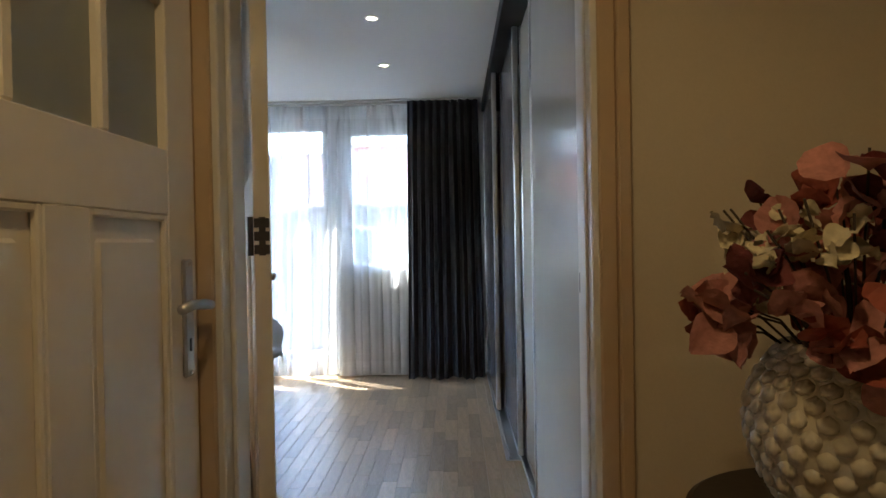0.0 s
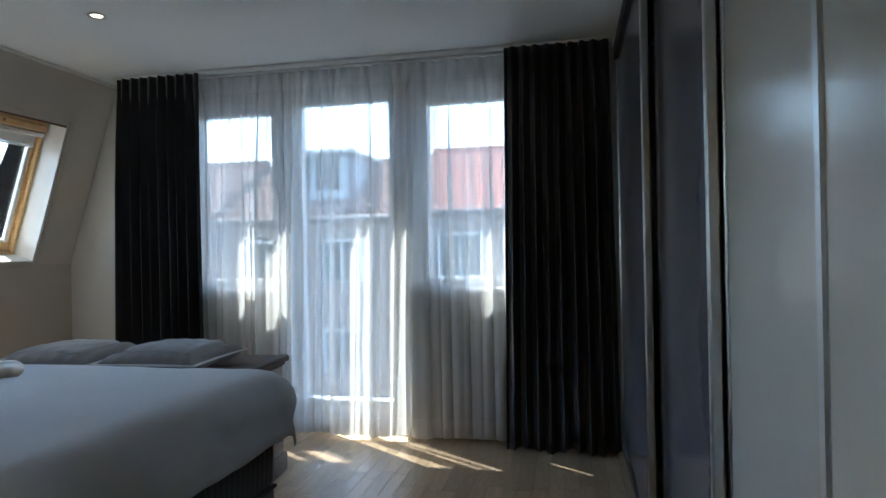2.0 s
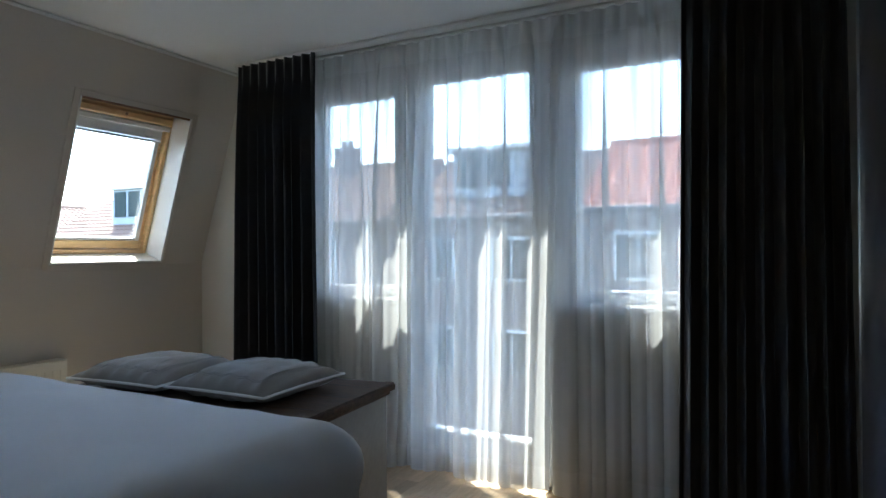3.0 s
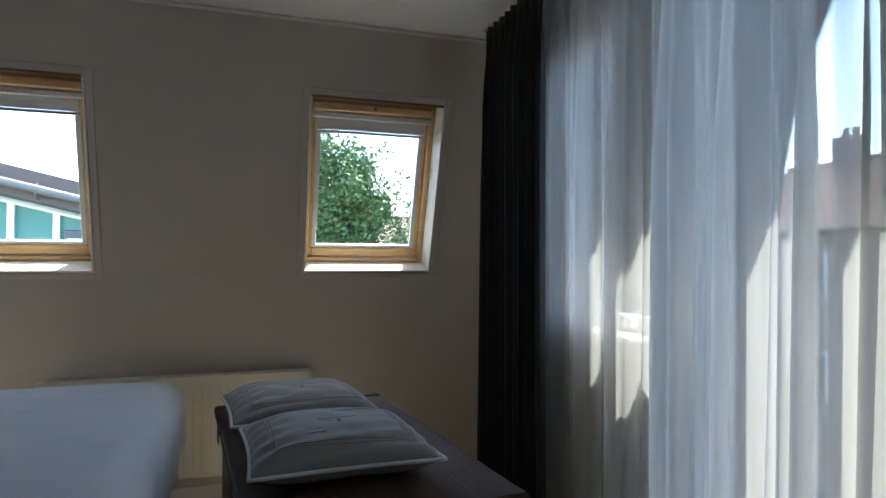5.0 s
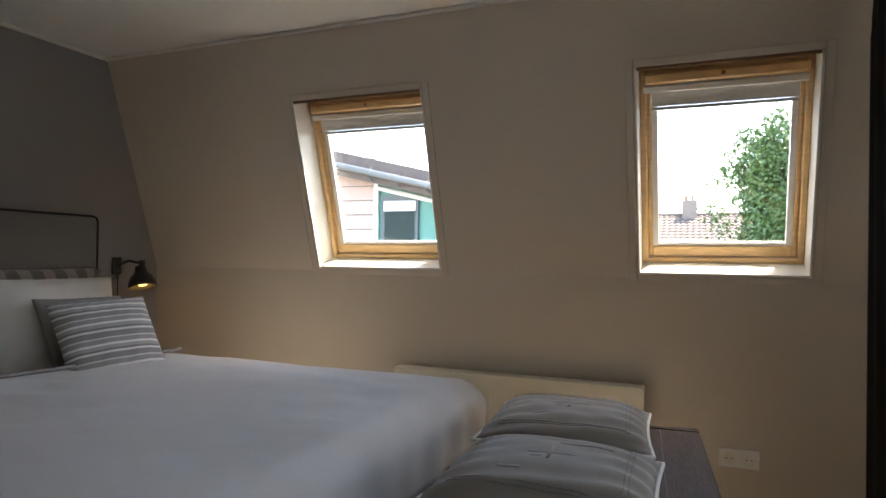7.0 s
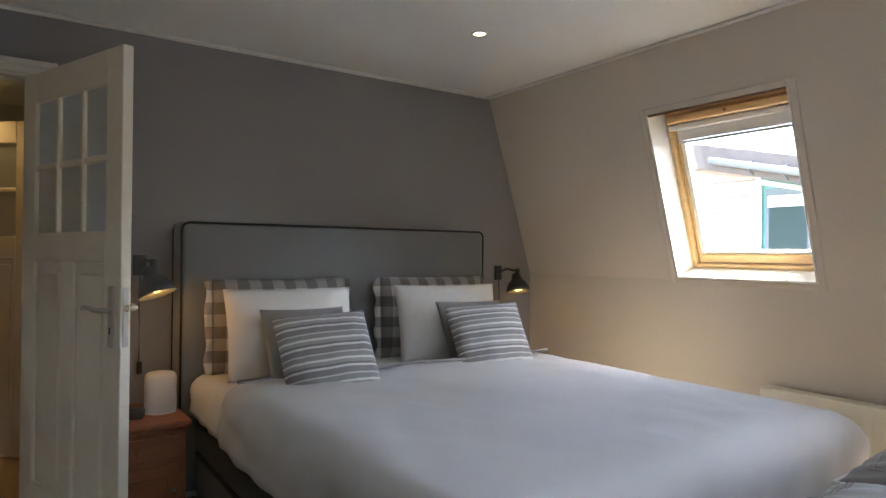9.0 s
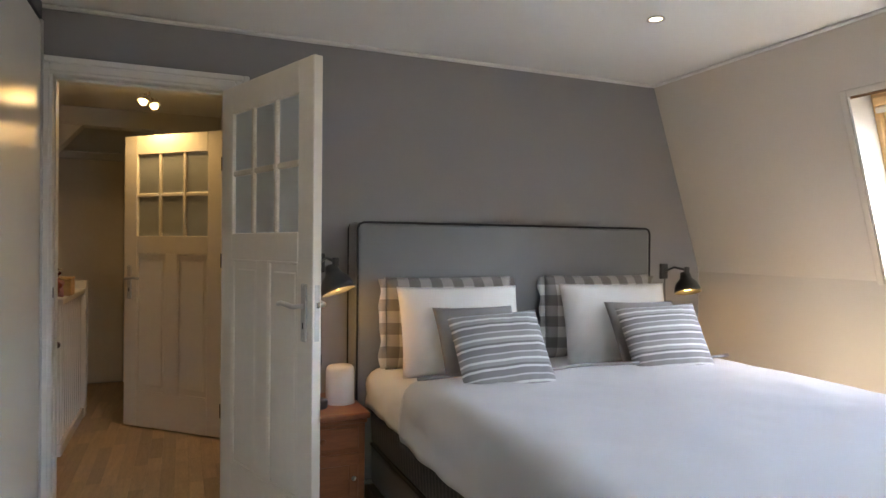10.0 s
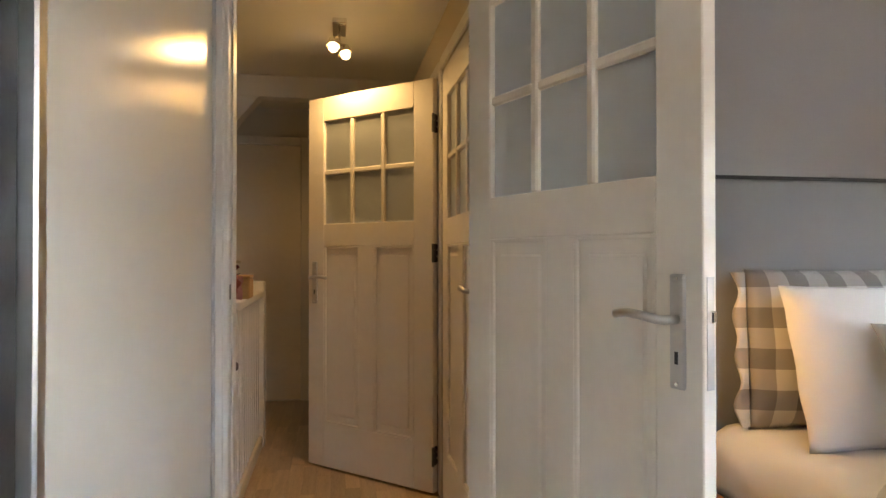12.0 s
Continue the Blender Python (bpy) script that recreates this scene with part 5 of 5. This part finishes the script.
part("wall", box((-3.0, 5.9, -6.0), (2.5, 9.5, -2.3)), M_brick, shed)
bm, g = bmesh.new(), []
for i in range(80):
    x = -3.1 + 5.7 * i / 79
    g.append([bm.verts.new((x, y, -2.2 + 0.05 * math.sin(i * 1.7) + 0.05 * (9.6 - y))) for y in (5.8, 9.7)])
for a, b in zip(g, g[1:]):
    bm.faces.new((a[0], b[0], b[1], a[1]))
part("roof", bm, M_flat_roof, shed, "grey corrugated roof sheet", solid=0.03)

# neighbour with pale siding and a teal dormer wall
teal = thing("neighbour_house", pose(-11.0, 0, -6.0), "neighbouring house with pale pink siding and teal panels", "house")
SPLIT, YA, YB = -1.53, -7.0, 3.2


def verge(y):
    return 6.0 + 3.42 - 0.235 * (y + 3.0) if y > -3.0 else 6.0 + 3.42 - 0.02 * (-3.0 - y)


bm = bmesh.new()
ys = (YA, -3.0, SPLIT, YB)
vs = [[bm.verts.new((d, y, z)) for y in ys for z in (0.0, verge(y))] for d in (0.0, -6.0)]
for v in vs:
    for k in range(3):
        bm.faces.new((v[2 * k], v[2 * k + 2], v[2 * k + 3], v[2 * k + 1]))
for k in range(3):
    bm.faces.new((vs[0][2 * k + 1], vs[0][2 * k + 3], vs[1][2 * k + 3], vs[1][2 * k + 1]))
for k in (0, 3):
    bm.faces.new((vs[0][2 * k], vs[0][2 * k + 1], vs[1][2 * k + 1], vs[1][2 * k]))
part("wall", bm, M_teal, teal, "teal panelled wall")
z = 4.2
while z < 9.3:
    top = min(z + 0.285, 9.36)
    part("siding_board", box((0.02, YA, z), (0.055, SPLIT - 0.03, top), 0.004), M_pink, teal, "pale pink siding board")
    z += 0.30
part("corner_post", box((0.01, SPLIT - 0.028, 4.0), (0.09, SPLIT + 0.07, verge(SPLIT) - 0.05), 0.01), M_upvc, teal, "white corner post")
bm = bmesh.new()
pts = [(YA, verge(YA)), (-3.0, verge(-3.0)), (YB, verge(YB))]
sec = [[bm.verts.new((x, y, z + dz)) for x, dz in ((0.45, -0.34), (0.45, 0.14), (-6.1, 0.14), (-6.1, -0.02), (0.10, -0.02), (0.10, -0.34))] for y, z in pts]
for a, b in zip(sec, sec[1:]):
    for k in range(6):
        bm.faces.new((a[k], a[(k + 1) % 6], b[(k + 1) % 6], b[k]))
bm.faces.new(sec[0]), bm.faces.new(sec[-1])
part("roof", bm, M_roof_edge, teal, "grey-brown roof edge")
for k in range(7):
    y = -1.4 + 0.62 * k
    part("gutter_bracket", cord([(0.47, y, verge(y) - 0.05), (0.6, y, verge(y) - 0.12), (0.6, y, verge(y) - 0.22), (0.45, y, verge(y) - 0.3)], 0.02, 6), M_zinc, teal)
part("gutter", cord([(0.56, -2.2, verge(-2.2) - 0.15), (0.56, YB, verge(YB) - 0.15)], 0.07, 10), M_zinc, teal, smooth=True)
part("fascia_strip", cord([(0.05, SPLIT, verge(SPLIT) - 0.42), (0.05, YB, verge(YB) - 0.42)], 0.05, 6), M_upvc, teal)
for y0, y1, z0, z1 in ((-1.38, -0.55, 6.0, 8.5), (1.35, 2.1, 6.0, 7.7)):
    w = part("window", box((0.01, y0, z0), (0.07, y1, z1), 0.01), M_slate, teal, "dark grey framed window")
    part("pane", box((0.071, y0 + 0.08, z0 + 0.08), (0.078, y1 - 0.08, z1 - 0.35)), M_dark_pane, w)
    part("blind", box((0.071, y0 + 0.06, z1 - 0.34), (0.085, y1 - 0.06, z1 - 0.14)), M_upvc, w, "white rolled blind")
for y in (0.55, 1.20):
    part("post", box((0.01, y, 4.0), (0.08, y + 0.10, verge(y) - 0.45)), M_upvc, teal, "white post")


# ---- trees ----
def tree(x, y, height, spread, seed, label):
    r = random.Random(seed)
    root = thing("tree", pose(x, y, -6.0), label, "tree", "garden trees")
    trunk = bmesh.new()
    tube((0, 0, 0), (0.1, 0, height * 0.45), 0.24, 0.15, 12, trunk)
    tips = []
    for k in range(22):
        a, up = r.uniform(0, 6.28), r.uniform(0.30, 0.95)
        start = Vector((0.1, 0, height * r.uniform(0.3, 0.5)))
        end = Vector((math.cos(a) * spread * r.uniform(0.35, 0.95) * (1.15 - up * 0.6), math.sin(a) * spread * r.uniform(0.35, 0.95) * (1.15 - up * 0.6), height * (0.42 + 0.55 * up)))
        tube(start, end, 0.07, 0.015, 7, trunk)
        tips += [start.lerp(end, q) for q in (0.55, 0.75, 0.9, 1.0)]
    part("trunk", trunk, M_bark, root, "bare brown trunk and limbs")
    verts, faces = [], []
    for tp in tips:
        for _ in range(8):
            c = tp + Vector([r.gauss(0, spread * 0.15) for _ in range(3)])
            for _ in range(62):
                p = c + Vector([r.gauss(0, 0.19) for _ in range(3)])
                q = Euler((r.uniform(0, 6.28), r.uniform(0, 6.28), r.uniform(0, 6.28))).to_matrix()
                s = r.uniform(0.05, 0.10)
                b = len(verts)
                verts += [p + q @ Vector(v) * s for v in ((-0.5, 0, 0), (0, 0.9, 0.1), (0.5, 0, 0), (0, -0.9, 0.1))]
                faces.append((b, b + 1, b + 2, b + 3))
    me = bpy.data.meshes.new("crown")
    me.from_pydata(verts, [], faces)
    me.materials.append(M_leaf)
    cr = new("crown", me)
    cr.parent = root
    cr["label"] = "loose crown of small green leaves"


tree(-19.5, 7.1, 11.4, 2.6, 3, "leafy green garden tree")
tree(-22.0, 11.8, 11.0, 2.2, 5, "leafy green garden tree behind the roof")

# ---- floor strips ----
def strip_mesh(w, l):
    bm = box((0, 0, -0.0118), (w - 0.0012, l - 0.0012, 0.0), 0.0006)
    me = bpy.data.meshes.new("strip")
    bm.to_mesh(me)
    bm.free()
    me.materials.append(M_oak)
    return me


floor = tagged(new("floor"), "pale oak strip floor with a satin sheen", "floor", kind="structure")
SW, SL = 0.0725, 0.40
lengths = {k: strip_mesh(SW, SL * k) for k in (0.6, 1.0, 1.25)}
rnd = random.Random(4)
rest_v, rest_f = [], []
row = 0
x = -2.52
while x < 1.9:
    y = -1.78 - rnd.uniform(0, SL)
    while y < Y_WIN:
        k = rnd.choice((0.6, 1.0, 1.0, 1.25))
        l = SL * k
        y0, y1 = max(y, -1.78), min(y + l, Y_WIN)
        if -0.16 < x < 1.2 and y > 2.45 and y + l < Y_WIN:
            ob = new("strip", lengths[k])
            ob.parent = floor
            ob.location = (x, y, 0)
        elif y1 - y0 > 0.02 and (x > 0.25 or y > Y_BACK - 0.2):
            b = len(rest_v)
            rest_v += [(x, y0, 0), (x + SW - 0.0012, y0, 0), (x + SW - 0.0012, y1 - 0.0012, 0), (x, y1 - 0.0012, 0), (x, y0, -0.0118), (x + SW - 0.0012, y0, -0.0118), (x + SW - 0.0012, y1 - 0.0012, -0.0118), (x, y1 - 0.0012, -0.0118)]
            rest_f += [tuple(b + q for q in f) for f in ((0, 1, 2, 3), (4, 7, 6, 5), (0, 4, 5, 1), (1, 5, 6, 2), (2, 6, 7, 3), (3, 7, 4, 0))]
        y += l
    x += SW
me = bpy.data.meshes.new("floor_strips")
me.from_pydata(rest_v, [], rest_f)
M_oak_rest = material("oak_strip_joined", (0.56, 0.425, 0.285), 0.35, vary=0.13, scale=5, fine=22, bump=0.03, stretch=(9, 1, 9), second=(0.42, 0.30, 0.185))
nt = M_oak_rest.node_tree
geo, mr, sc = nt.nodes.new("ShaderNodeNewGeometry"), nt.nodes.new("ShaderNodeMapRange"), nt.nodes.new("ShaderNodeVectorMath")
mr.inputs["To Min"].default_value, mr.inputs["To Max"].default_value = 0.8, 1.2
sc.operation = "SCALE"
src = nt.nodes["Principled BSDF"].inputs["Base Color"].links[0].from_socket
nt.links.new(geo.outputs["Random Per Island"], mr.inputs["Value"])
nt.links.new(src, sc.inputs[0]), nt.links.new(mr.outputs[0], sc.inputs["Scale"])
nt.links.new(sc.outputs[0], nt.nodes["Principled BSDF"].inputs["Base Color"])
me.materials.append(M_oak_rest)
rest = new("floor_strips", me)
rest.parent = floor
tagged(rest, kind="stuff")
